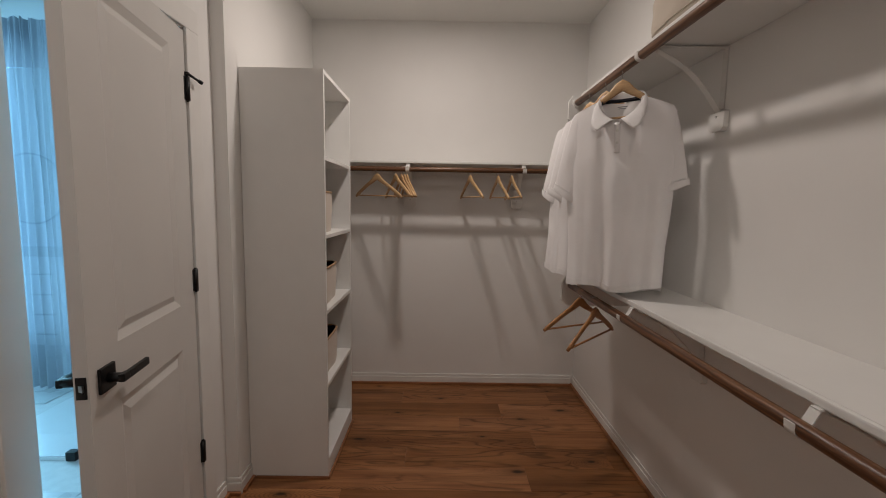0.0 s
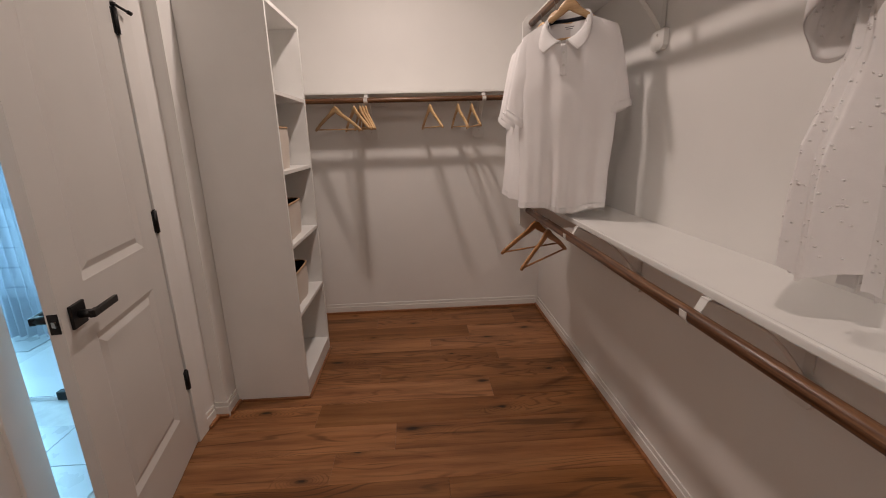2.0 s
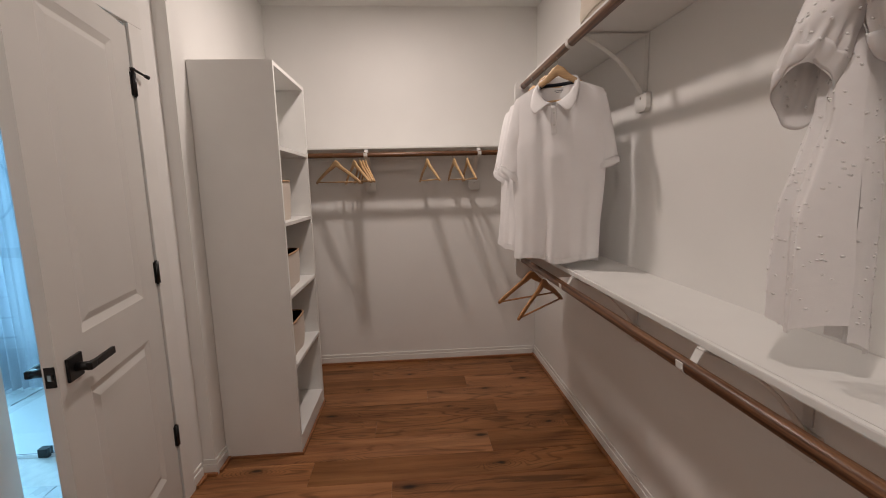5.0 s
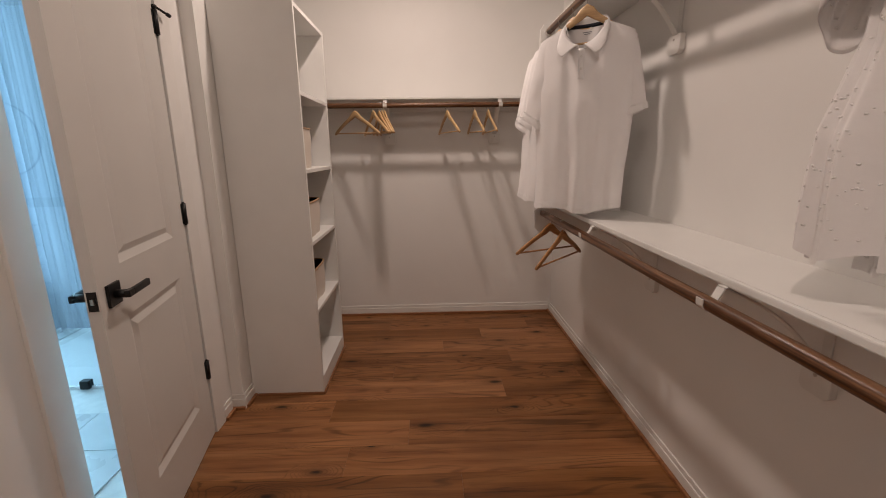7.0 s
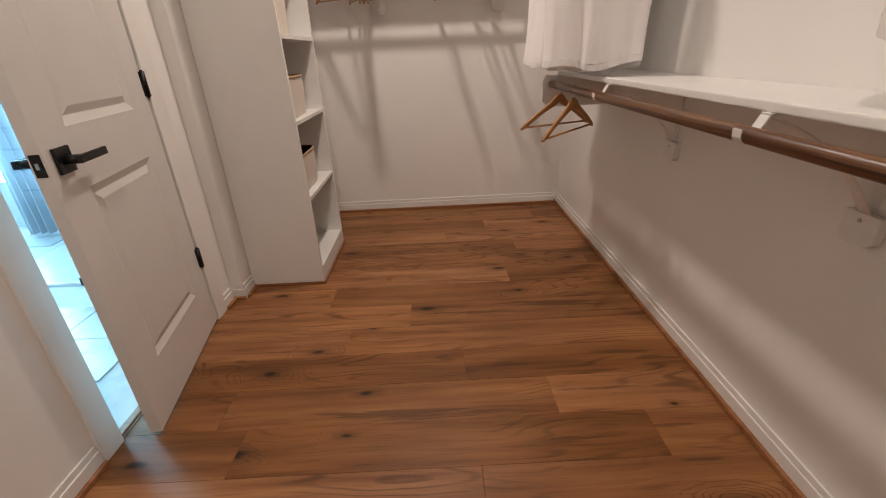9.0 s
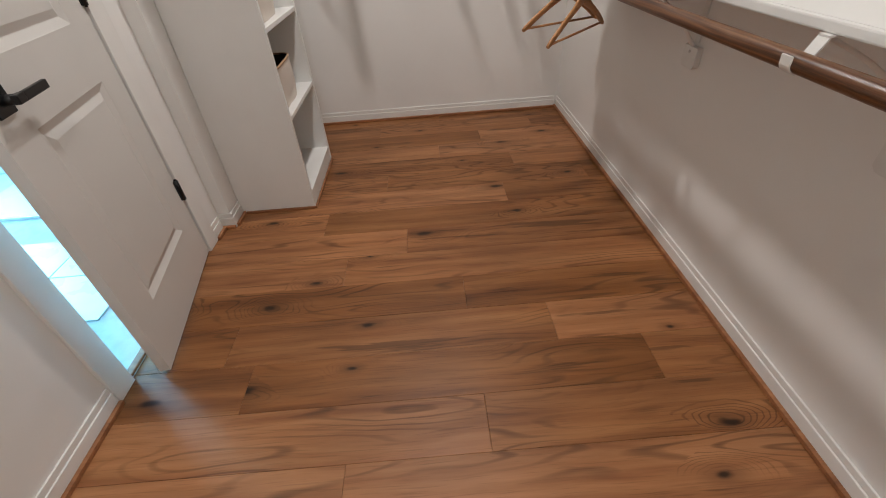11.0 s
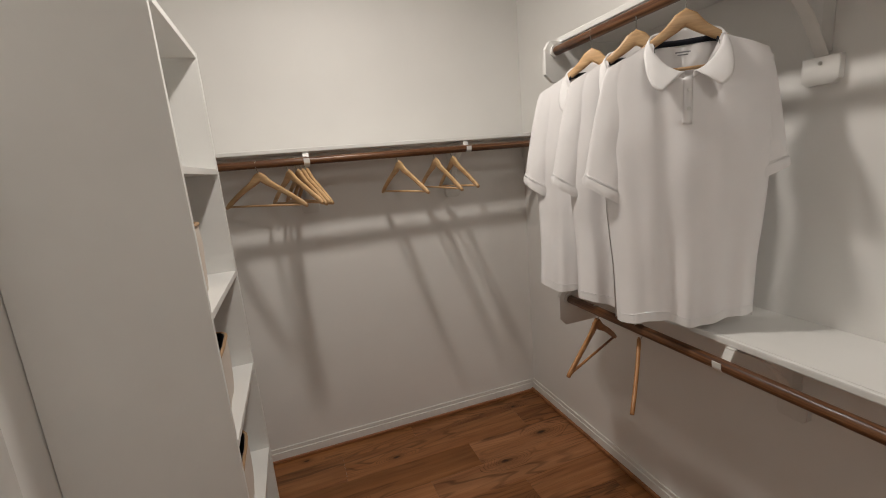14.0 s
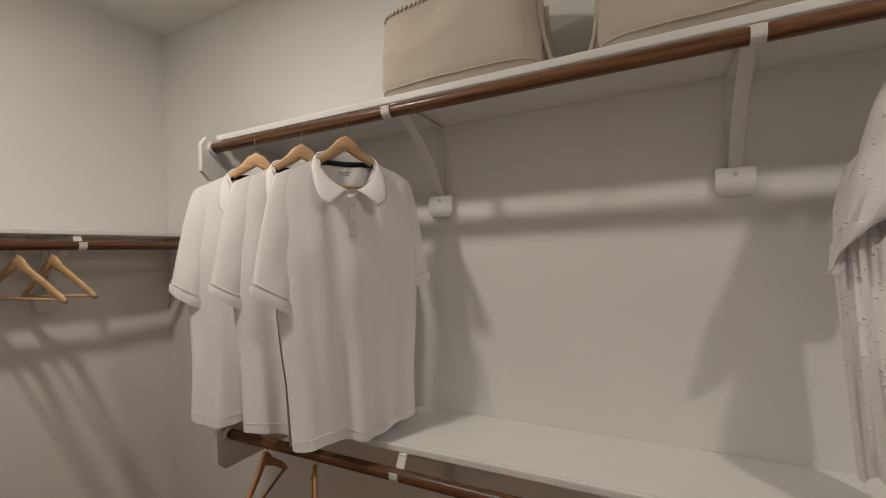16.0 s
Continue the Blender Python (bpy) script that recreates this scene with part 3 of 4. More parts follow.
rod_along("end_wall_rod", (XJ + 0.012, RY, BKZ), (XR - 0.012, RY, BKZ), ROD_X, "dark stained wooden closet rod across the end wall")


def end_panel(shelf, y, rx, z, label):
    """The white end plate that carries a shelf's and a rod's end, with a clipped front corner and a rod cup."""
    bm = bmesh.new()
    x0 = rx - 0.045
    top = z + (0.0375 if z > 1.5 else 0.0425)
    extrude_outline(bm, [(XR - 0.001, z - 0.115), (x0 + 0.03, z - 0.115), (x0, z - 0.085), (x0, top - 0.03), (x0 + 0.02, top), (XR - 0.001, top)], y, y + 0.018, 1)
    ob = part("end_panel", bm, SHELF, shelf, label, world=True)
    bm = bmesh.new()
    tube(bm, [(rx, y, z), (rx, y - 0.012, z)], 0.024, 20)
    part("rod_cup", bm, METALWHITE, ob, "white round rod socket", world=True)


end_panel(up_shelf, 2.432, RX, UPZ, "white end plate under the high shelf")
end_panel(low_shelf, 2.374, RX - 0.01, LOZ, "white end plate under the waist-high shelf")
for x, s in ((XJ, 1), (XR, -1)):
    bm = new_box(min(x, x + s * 0.012), RY - 0.05, BKZ - 0.07, max(x, x + s * 0.012), YB - 0.001, BKZ + 0.042, bevel=0.002)
    solid("shelf_cleat", bm, SHELF, "white side cleat under the end wall shelf", "shelf support", "end wall cleats", at=(x + s * 0.006, RY + 0.1, BKZ - 0.07))
bm = new_box(XJ + 0.013, YB - 0.019, BKZ - 0.02, XR - 0.013, YB, BKZ + 0.042, bevel=0.002)
solid("shelf_cleat", bm, SHELF, "white wall cleat under the end wall shelf", "shelf support", "end wall cleats", at=(0, YB - 0.01, BKZ - 0.02))


def bracket(m, reach, label, top=0.042, drop=0.0):
    """Shelf-and-rod bracket in its own axes: the wall at x = 0, the room towards -x, the rod's centre at (-reach, 0, 0)."""
    ob = thing("rod_bracket", m, label, "shelf bracket", "shelf and rod brackets")
    t = 0.0045
    leg = bmesh.new()
    box(leg, -0.006, -0.014, -0.175 - drop, -0.0005, 0.014, top - 0.001, bevel=0.0015)
    part("wall_leg", leg, METALWHITE, ob)
    foot = bmesh.new()
    extrude_outline(foot, [(-0.044, -0.186 - drop), (0.044, -0.186 - drop), (0.044, -0.246 - drop), (0.032, -0.258 - drop), (-0.032, -0.258 - drop), (-0.044, -0.246 - drop)], -0.022, -0.0005, 0)
    bmesh.ops.bevel(foot, geom=list(foot.edges), offset=0.0015, segments=1, affect="EDGES")
    part("foot", foot, METALWHITE, ob, "white wall foot with a screw")
    bm = bmesh.new()
    tube(bm, [(-0.0225, 0.0, -0.203 - drop), (-0.0245, 0.0, -0.203 - drop)], 0.005, 10)
    part("screw", bm, STEEL, ob)
    arm = bmesh.new()
    box(arm, -reach + 0.03, -0.012, top - t, -0.006, 0.012, top - 0.0005, bevel=0.001)
    part("top_arm", arm, METALWHITE, ob)
    brace = bmesh.new()
    a, b = Vector((-0.012, 0, -0.195 - drop)), Vector((-reach + 0.045, 0, top - 0.008))
    tube(brace, [a.lerp(b, k / 8) + Vector((0.022, 0, 0.022)) * math.sin(math.pi * k / 8) for k in range(9)], 0.0165, 12, flat=0.2, side=(1, 0, 1))
    part("brace", brace, METALWHITE, ob)
    hook = bmesh.new()
    r = ROD_R + 0.002
    pts = [Vector((-reach + 0.034, 0, top - 0.004)), Vector((-reach + 0.026, 0, top - 0.02))]
    for k in range(0, 13):
        g = radians(25 - k * 17.5)
        pts.append(Vector((-reach + r * math.cos(g), 0, r * math.sin(g))))
    pts.append(Vector((-reach - r - 0.001, 0, 0.012)))
    verts = []
    for p, q in zip(pts, pts[1:] + [pts[-1] + (pts[-1] - pts[-2])]):
        d = (q - p).normalized()
        nrm = Vector((-d.z, 0, d.x))
        verts.append([hook.verts.new(p + Vector((0, y, 0)) + nrm * o) for y, o in ((-0.013, 0), (0.013, 0), (0.013, -0.0028), (-0.013, -0.0028))])
    for u, v in zip(verts, verts[1:]):
        for k in range(4):
            hook.faces.new((u[k], u[(k + 1) % 4], v[(k + 1) % 4], v[k]))
    hook.faces.new(verts[0])
    hook.faces.new(verts[-1][::-1])
    part("hook", hook, METALWHITE, ob, "white rod hook")
    return ob


for y in (1.684, 0.846, 0.01):
    bracket(pose(XR, y, UPZ), XR - RX, "white shelf and rod bracket under the high shelf", 0.0345, 0.016)
    bracket(pose(XR, y, LOZ), XR - RX + 0.01, "white shelf and rod bracket under the waist-high shelf")
for x in (-0.221, 0.573):
    bracket(pose(x, YB - 0.0195, BKZ, 0, 0, 90), YB - 0.0195 - RY, "white shelf and rod bracket on the end wall")


# ---- hangers ----
def hanger_parts(ob, wood, warm_hook=STEEL, bar=True, half=0.222, drop=0.0):
    """Wooden hanger in its own axes: the rod's centre at the origin, arms along x, the bar below."""
    r = ROD_R + 0.0018
    pts = [Vector((0, r * math.cos(radians(a)), r * math.sin(radians(a)))) for a in range(-25, 206, 15)]
    low = pts[-1]
    pts += [low + Vector((0, 0.004, -0.010)), Vector((0, -0.006, -0.036)), Vector((0, 0, -0.046)), Vector((0, 0, -0.064 - drop))]
    bm = bmesh.new()
    tube(bm, pts, 0.0017, 8)
    part("hook", bm, warm_hook, ob, "thin metal hook")
    bm = bmesh.new()

    def mid(u):
        a = abs(u)
        z = -0.066 - drop - 0.020 * a ** 0.9 - 0.102 * a ** 1.35 + 0.014 * math.exp(-(u / 0.14) ** 2)
        return Vector((half * u, 0.010 * a * a, z))
    n = 28
    rings = []
    for i in range(n + 1):
        u = -1 + 2 * i / n
        p = mid(u)
        d = (mid(min(u + 0.02, 1)) - mid(max(u - 0.02, -1))).normalized()
        up = Vector((0, 1, 0)).cross(d) * -1
        if up.z < 0:
            up = -up
        h = 0.0125 + 0.009 * math.exp(-(u / 0.20) ** 2) - 0.002 * abs(u)
        if abs(u) > 0.96:
            h *= 0.6
        t = 0.0062
        prof = [(-t, -h * 0.6), (-t * 0.5, -h), (t * 0.5, -h), (t, -h * 0.6), (t, h * 0.6), (t * 0.5, h), (-t * 0.5, h), (-t, h * 0.6)]
        rings.append([bm.verts.new(p + Vector((0, a, 0)) + up * b) for a, b in prof])
    for a, b in zip(rings, rings[1:]):
        for k in range(8):
            f = bm.faces.new((a[k], a[(k + 1) % 8], b[(k + 1) % 8], b[k]))
            f.smooth = True
    bm.faces.new(rings[0])
    bm.faces.new(rings[-1][::-1])
    part("shoulder_bar", bm, wood, ob)
    if bar:
        bm = bmesh.new()
        tube(bm, [(-half * 0.88, 0.008, -0.181 - drop), (half * 0.88, 0.008, -0.181 - drop)], 0.0048, 10)
        part("trouser_bar", bm, wood, ob)


def hanger(x, y, z, turn, wood=HANGERWOOD, where="end wall rod", tilt=0):
    ob = thing("clothes_hanger", pose(x, y, z, 0, tilt, turn), "pale wooden clothes hanger hanging empty on the " + where, "hanger", "empty hangers on the " + where)
    hanger_parts(ob, wood)
    return ob


for x, turn, tilt in ((-0.427, -38, 1), (-0.302, -62, -1), (-0.262, -69, 0.5), (-0.243, -71, -0.5), (-0.224, -73, 0), (0.205, -74, 0), (0.395, -81, 1), (0.488, -85, -1)):
    hanger(x, RY, BKZ, turn, HANGERWOOD, "end wall rod", tilt)
hanger(RX - 0.01, 2.200, LOZ, 28, HANGERWARM, "waist-high rod", 1.5)
hanger(RX - 0.01, 1.982, LOZ, 44, HANGERWARM, "waist-high rod", -1)


# ---- shirts ----
def polo_shirt(y, turn, seed, label):
    """White polo shirt on a wooden hanger; origin at the rod's centre, the front towards -y."""
    hg = thing("clothes_hanger", pose(RX, y, UPZ, 0, 0, turn), "pale wooden hanger under a white polo shirt on the high rod", "hanger", "hangers under the shirts")
    hanger_parts(hg, HANGERWOOD, half=0.185, drop=0.013)
    ob = thing("polo_shirt", pose(RX, y, UPZ, 0, 0, turn), label, "shirt", "white polo shirts")
    NECK = 0.082

    def fold(u, v, k):
        amp = 0.0015 + 0.011 * v ** 1.8
        return amp * (math.sin(u * 7.5 + seed + k) + 0.55 * math.sin(u * 15.0 + seed * 2.3 + 2.1 * k)) * (1 - abs(u) ** 4) + 0.006 * noise.noise((u * 3 + seed, v * 3, k))

    def width(v):
        return 0.208 + 0.012 * math.sin(math.pi * min(1, v * 1.3)) - 0.022 * v

    def top(u, front):
        x = abs(u) * 0.208
        if x < NECK:
            k = x / NECK
            drop = 0.102 if front else 0.014
            return -0.119 - drop * (1 - k ** 2.2)
        return -0.119 - 0.070 * ((x - NECK) / (0.208 - NECK)) ** 1.15

    def hem(u, front):
        return -0.905 - (0.018 if not front else 0.0) - 0.010 * math.sin(u * 5 + seed) + 0.016 * abs(u) ** 3

    def at(u, v, front):
        z = top(u, front) * (1 - v) + hem(u, front) * v
        side = math.sqrt(max(0.0, 1 - abs(u) ** 2.4))
        deep = (0.014 + 0.030 * min(1, v * 3.2) ** 0.8 + 0.008 * v)
        neck = max(0, 1 - abs(u) * 0.208 / (NECK * 1.15)) * max(0, 1 - v * 5)
        d = deep * side + 0.030 * neck + fold(u, v, 0 if front else 3) * side
        swing = 0.050 * v ** 2 * max(0, -u + 0.2) if front else 0.0
        x = width(v) * u + 0.012 * v * math.sin(seed)
        return Vector((x, -(d + swing) if front else d * 0.75, z))
    bm = bmesh.new()
    sheet(bm, lambda a, v: at(1 - 2 * a, v, True), 72, 40)
    sheet(bm, lambda a, v: at(-1 + 2 * a, v, False), 72, 40)
    bmesh.ops.remove_doubles(bm, verts=bm.verts, dist=0.0008)
    part("body", bm, SHIRT, ob)
    # turned hem band along the foot of the front
    bm = bmesh.new()
    sheet(bm, lambda a, v: at(1 - 2 * a, 0.972 + 0.030 * v, True) + Vector((0, -0.0030, 0)), 72, 2)
    for row in (0.968, 0.974):
        tube(bm, [at(1 - 2 * k / 60, row, True) + Vector((0, -0.0014, 0)) for k in range(1, 60)], 0.0011, 5)
    part("hem", bm, RIB, ob, "double-stitched hem")
    for s in (-1, 1):
        flare = 0.010 * math.sin(seed * 1.7 + s)

        def sleeve_at(a, v, grow=0.0):
            an = 2 * math.pi * a
            out, back = (0.070, -0.012) if s < 0 else (0.058, 0.018)
            outer = Vector((s * (0.196 + (out + flare) * v ** 0.75), back * v, -0.168 - (0.322 if s < 0 else 0.306) * v))
            inner = Vector((s * (0.100 + (0.052 + flare) * v), back * v, -0.125 - (0.435 if s < 0 else 0.390) * v ** 0.9))
            c, ax = (outer + inner) / 2, (outer - inner) / 2
            d = 0.011 + 0.024 * v ** 0.8 + grow + 0.005 * v * math.sin(2 * an + seed) + 0.004 * noise.noise((math.cos(an) + seed, math.sin(an), v * 3))
            ax = ax * (1 + grow / ax.length)
            return c + ax * math.cos(an) + Vector((0, d * math.sin(an), 0))
        bm = bmesh.new()
        sheet(bm, lambda a, v: sleeve_at(a, v), 40, 16, wrap=True)
        sl = part("sleeve", bm, SHIRT, ob)
        bm = bmesh.new()
        sheet(bm, lambda a, v: sleeve_at(a, 0.925 + 0.08 * v, 0.0040 + 0.0014 * math.sin(math.pi * v)), 48, 4, wrap=True)
        for row in (0.905, 0.918):
            tube(bm, [sleeve_at(k / 48, row, 0.0012) for k in range(48)], 0.0012, 5, closed=True)
        part("cuff", bm, RIB, sl, "ribbed white cuff")

    def neck(p):
        k = (1 - math.cos(p)) / 2
        return Vector((0.086 * math.sin(p), 0.038 * math.cos(p) - 0.016 * k, -0.114 - 0.100 * k ** 2.4))

    def collar_at(a, v):
        p = radians(-173 + 346 * a)
        k = (1 - math.cos(p)) / 2
        base = neck(p)
        out = Vector((math.sin(p), math.cos(p), 0))
        topz = base + Vector((0, 0, 0.026 * (1 - k) + 0.006)) + out * 0.002
        s = 1 if p > 0 else -1
        edge = topz + out * 0.011 + Vector((s * 0.056 * k ** 4, -0.018 * k, -0.039 - 0.010 * k ** 4))
        inner = base + Vector((0, 0, -0.012)) - out * 0.003
        if v < 0.3:
            return inner.lerp(topz, v / 0.3)
        q = (v - 0.3) / 0.7
        return topz.lerp(edge, q) + out * (0.006 * math.sin(math.pi * q))
    bm = bmesh.new()
    sheet(bm, collar_at, 60, 12, thick=0.0022)
    part("collar", bm, RIB, ob, "folded white collar")
    bm = bmesh.new()
    sheet(bm, lambda a, v: neck(radians(-98 + 196 * a)) * 0.91 + Vector((0, -0.007, -0.026 + 0.015 * v)), 24, 2, thick=0.0012)
    part("neck_tape", bm, TAPE, ob, "navy neck tape inside the collar")
    bm = bmesh.new()
    for i in range(2):
        box(bm, -0.019 + 0.006 * i, 0.0195, -0.150 - 0.007 * i, 0.019 - 0.006 * i, 0.0205, -0.147 - 0.007 * i)
    part("size_print", bm, INK, ob, "small grey printed lines inside the neck")
    bm = bmesh.new()
    sheet(bm, lambda a, v: at((a - 0.5) * 0.115, 0.004 + 0.175 * v, True) + Vector((0.0, -0.0022, 0)), 4, 14, thick=0.0012)
    part("placket", bm, RIB, ob, "stitched button placket")
    for v in (0.05, 0.12):
        c = at(0, v, True)
        bm = bmesh.new()
        tube(bm, [c + Vector((0.002, -0.0045, 0)), c + Vector((0.002, -0.0068, 0))], 0.0052, 12)
        part("button", bm, METALWHITE, ob, "small white button")
    return ob


polo_shirt(1.836, -36, 0.7, "white cotton polo shirt with a folded collar on a hanger")
polo_shirt(2.010, -45, 2.4, "white cotton polo shirt half hidden behind another shirt")
polo_shirt(2.214, -54, 4.4, "white cotton polo shirt beside the end plate of the rod")


# ---- blouses with raised dots ----
def dotted_blouse(y, turn, seed, label):
    hg = thing("clothes_hanger", pose(RX, y, UPZ, 0, 0, turn), "pale wooden hanger under a dotted white blouse on the high rod", "hanger", "hangers under the blouses")
    hanger_parts(hg, HANGERWOOD, bar=False, half=0.078)
    ob = thing("long_blouse", pose(RX, y, UPZ, 0, 0, turn), label, "blouse", "dotted white blouses")
    rnd = random.Random(int(seed * 100))

    def at(u, v, front):
        x = abs(u) * 0.095
        shoulder = -0.085 - (0.085 * ((x - 0.055) / 0.040) ** 1.2 if x > 0.055 else (0.07 if front else 0.01) * (1 - (x / 0.055) ** 2))
        low = -0.838 + 0.016 * math.sin(u * 5.0 + seed) - (0.030 if front else 0.0)
        z = shoulder * (1 - v) + low * v
        side = math.sqrt(max(0.0, 1 - abs(u) ** 2.3))
        d = (0.014 + 0.036 * min(1, 3 * v) + 0.012 * v) * side
        d += side * (0.003 + 0.009 * v) * (math.sin(u * 7 + seed) + 0.5 * math.sin(u * 19 + seed * 3)) + 0.010 * noise.noise((u * 4 + seed, v * 4, 1.0 if front else 8.0))
        slip = min(1.0, 4.0 * v)
        slip = slip * slip * (3 - 2 * slip)
        flare = 0.0 if front else (0.042 * min(1.0, max(0.0, v - 0.48) / 0.22) + 0.012 * v) * side
        return Vector((0.042 * u + 0.160 * slip - 0.045 * max(0.0, v - 0.45), (-0.7 * d if front else d * 0.8 + flare) - 0.092 * slip, z))

    def dots(bm, fn, n):
        for _ in range(n):
            a, v = rnd.random(), rnd.uniform(0.03, 0.98)
            p, q, r = fn(a, v), fn(min(a + 0.01, 1), v), fn(a, min(v + 0.01, 1))
            nn = (q - p).cross(r - p)
            if nn.length < 1e-9:
                continue
            nn.normalize()
            e1 = (q - p).normalized()
            e2 = nn.cross(e1)
            s = rnd.uniform(0.0017, 0.0030)
            for sg in (1,):
                tip = bm.verts.new(p + nn * 0.0024 * sg)
                tip2 = bm.verts.new(p - nn * 0.0024 * sg)
                ring = [bm.verts.new(p + e1 * (1.5 * s * math.cos(k * 1.047)) + e2 * (s * math.sin(k * 1.047))) for k in range(6)]
                for k in range(6):
                    for t in (tip, tip2):
                        f = bm.faces.new((ring[k], ring[(k + 1) % 6], t))
                        f.smooth = True
    bm = bmesh.new()
    sheet(bm, lambda a, v: at(1 - 2 * a, v, True), 64, 44)
    sheet(bm, lambda a, v: at(-1 + 2 * a, v, False), 64, 44)
    bmesh.ops.remove_doubles(bm, verts=bm.verts, dist=0.0008)
    part("body", bm, BLOUSE, ob)
    bm = bmesh.new()
    dots(bm, lambda a, v: at(1 - 2 * a, v, True), 300)
    dots(bm, lambda a, v: at(-1 + 2 * a, v, False), 300)
    part("dots", bm, BLOUSE, ob, "raised woven dots", kind="stuff")
    for s in (-1, 1):
        def sleeve_at(a, v, grow=0.0):
            an = 2 * math.pi * a
            if s > 0:
                c = Vector((0.085 + 0.070 * v, -0.060 + 0.050 * v, -0.130 - 0.280 * v))
            else:
                c = Vector((0.040 + 0.060 * v, -0.070 - 0.060 * v, -0.130 - 0.210 * v))
            r = 0.033 + 0.026 * math.sin(math.pi * 0.80 * v) + grow
            gather = 0.0045 * math.sin(13 * an + seed) * max(0, 1 - abs(v - 0.80) / 0.16)
            wr = gather + 0.003 * math.sin(5 * an + seed + 6 * v) * v + 0.007 * noise.noise((math.cos(an) * 1.4, math.sin(an) * 1.4, v * 5 + seed))
            up = 0.075 * max(0, 1 - v * 2.4)
            tilt = -1.05 * v ** 2.4 * r * math.cos(an + 0.32 * s)
            return c + Vector((s * (0.86 * r + wr) * math.cos(an), (0.80 * r + wr) * math.sin(an), tilt + up * math.cos(an) * 0.6))
        bm = bmesh.new()
        sheet(bm, lambda a, v: sleeve_at(a, v), 72, 26, wrap=True)
        sl = part("sleeve", bm, BLOUSE, ob, "puffed sleeve")
        bm = bmesh.new()

        def cuff_at(a, v):
            lip = 0.006 * math.sin(2 * math.pi * a * 6 + seed) * (1 - v) + 0.006 * noise.noise((math.cos(6.283 * a) * 2, math.sin(6.283 * a) * 2, seed))
            return sleeve_at(a, 0.85 + 0.155 * v, 0.0035 + 0.002 * math.sin(math.pi * v)) + Vector((0, 0, lip))
        sheet(bm, cuff_at, 72, 6, thick=0.0016, wrap=True)
        part("cuff", bm, BLOUSE, sl, "turned-up cotton cuff")
        bm = bmesh.new()
        dots(bm, lambda a, v: sleeve_at(a, v), 110)
        part("dots", bm, BLOUSE, sl, kind="stuff")
    return ob


dotted_blouse(0.552, 66, 1.1, "long white blouse with raised dots and wide turned-up cuffs")
dotted_blouse(0.285, 62, 3.6, "long white blouse with raised dots behind another blouse")


# ---- canvas bags on the high shelf ----
def canvas_bag(y0, y1, x0, x1, h, turn, label):
    z = UPZ + 0.0568
    ob = thing("canvas_bag", pose((x0 + x1) / 2, (y0 + y1) / 2, z, 0, 0, turn), label, "bag", "canvas bags on the high shelf")
    w, d = (x1 - x0) / 2, (y1 - y0) / 2
    sd = y0 * 7

    def ring(a, v, grow=0.0):
        an = 2 * math.pi * a
        c, s = math.cos(an), math.sin(an)
        p = 5.0
        r = (abs(c) ** p + abs(s) ** p) ** (-1 / p)
        foot = 1 - 0.20 * max(0, 1 - v / 0.20) ** 2
        swell = 1 + 0.05 * math.sin(math.pi * v) - 0.10 * v
        b = 0.011 * noise.noise((c * 1.8 + sd, s * 1.8, v * 2.5)) + 0.003 * noise.noise((c * 6 + sd, s * 6, v * 8))
        sag = 0.018 * math.sin(s * 2 + sd) * v
        return Vector(((w * swell * foot + b + grow) * r * c, (d * (1 + 0.03 * math.sin(math.pi * v) - 0.03 * v) * (1 - 0.05 * (1 - foot) / 0.20) + b + grow) * r * s, v * h + sag))
    bm = bmesh.new()
    sheet(bm, lambda a, v: ring(a, v), 80, 20, wrap=True)
    bm.faces.new([bm.verts.new(ring(k / 80, 0.0)) for k in range(80)])
    part("body", bm, BAGSKIN, ob)
    bm = bmesh.new()
    sheet(bm, lambda a, v: ring(a, 1.0 - 0.6 * v, -0.006), 80, 5, wrap=True)
    bm.faces.new([bm.verts.new(ring(k / 80, 0.42, -0.006)) for k in range(80)])
    part("lining", bm, BAGSKIN, ob)
    bm = bmesh.new()
    tube(bm, [ring(k / 80, 0.11, 0.0005) for k in range(80)], 0.0024, 6, closed=True)
    part("seam", bm, BAGSKIN, ob, "raised seam round the base")
    bm = bmesh.new()
    for k in range(120):
        p, q = ring(k / 120, 0.965, 0.0025), ring((k + 0.55) / 120, 1.0, 0.0025)
        tube(bm, [p, (p + q) / 2 + Vector((0, 0, 0.0)), q + Vector((0, 0, 0.003))], 0.0019, 5)
    part("stitching", bm, BAGTRIM, ob, "brown whip stitching along the rim", kind="stuff")
    for s in (-1, 1):
        bm = bmesh.new()
        pts = []
        for k in range(25):
            q = k / 24
            pts.append(Vector((-0.055 + 0.11 * q + 0.01 * math.sin(q * 9), s * (d * 0.97 + 0.010 + 0.034 * math.sin(q * math.pi) ** 2), h * 0.90 - 0.21 * math.sin(math.pi * q) ** 0.8)))
        tube(bm, pts, 0.0075, 8)
        tube(bm, [pts[12] + Vector((0, 0, 0.004)), pts[12] + Vector((0.01, s * 0.004, -0.030))], lambda t: 0.010 - 0.002 * t, 8)
        part("rope_handle", bm, BAGSKIN, ob, "thick cotton rope handle")
    return ob


canvas_bag(1.292, 1.752, 0.785, 1.045, 0.262, 0, "soft beige canvas bag with rope handles on the high shelf")
canvas_bag(0.640, 1.135, 0.785, 1.045, 0.262, 0, "soft beige canvas bag standing beside another bag")


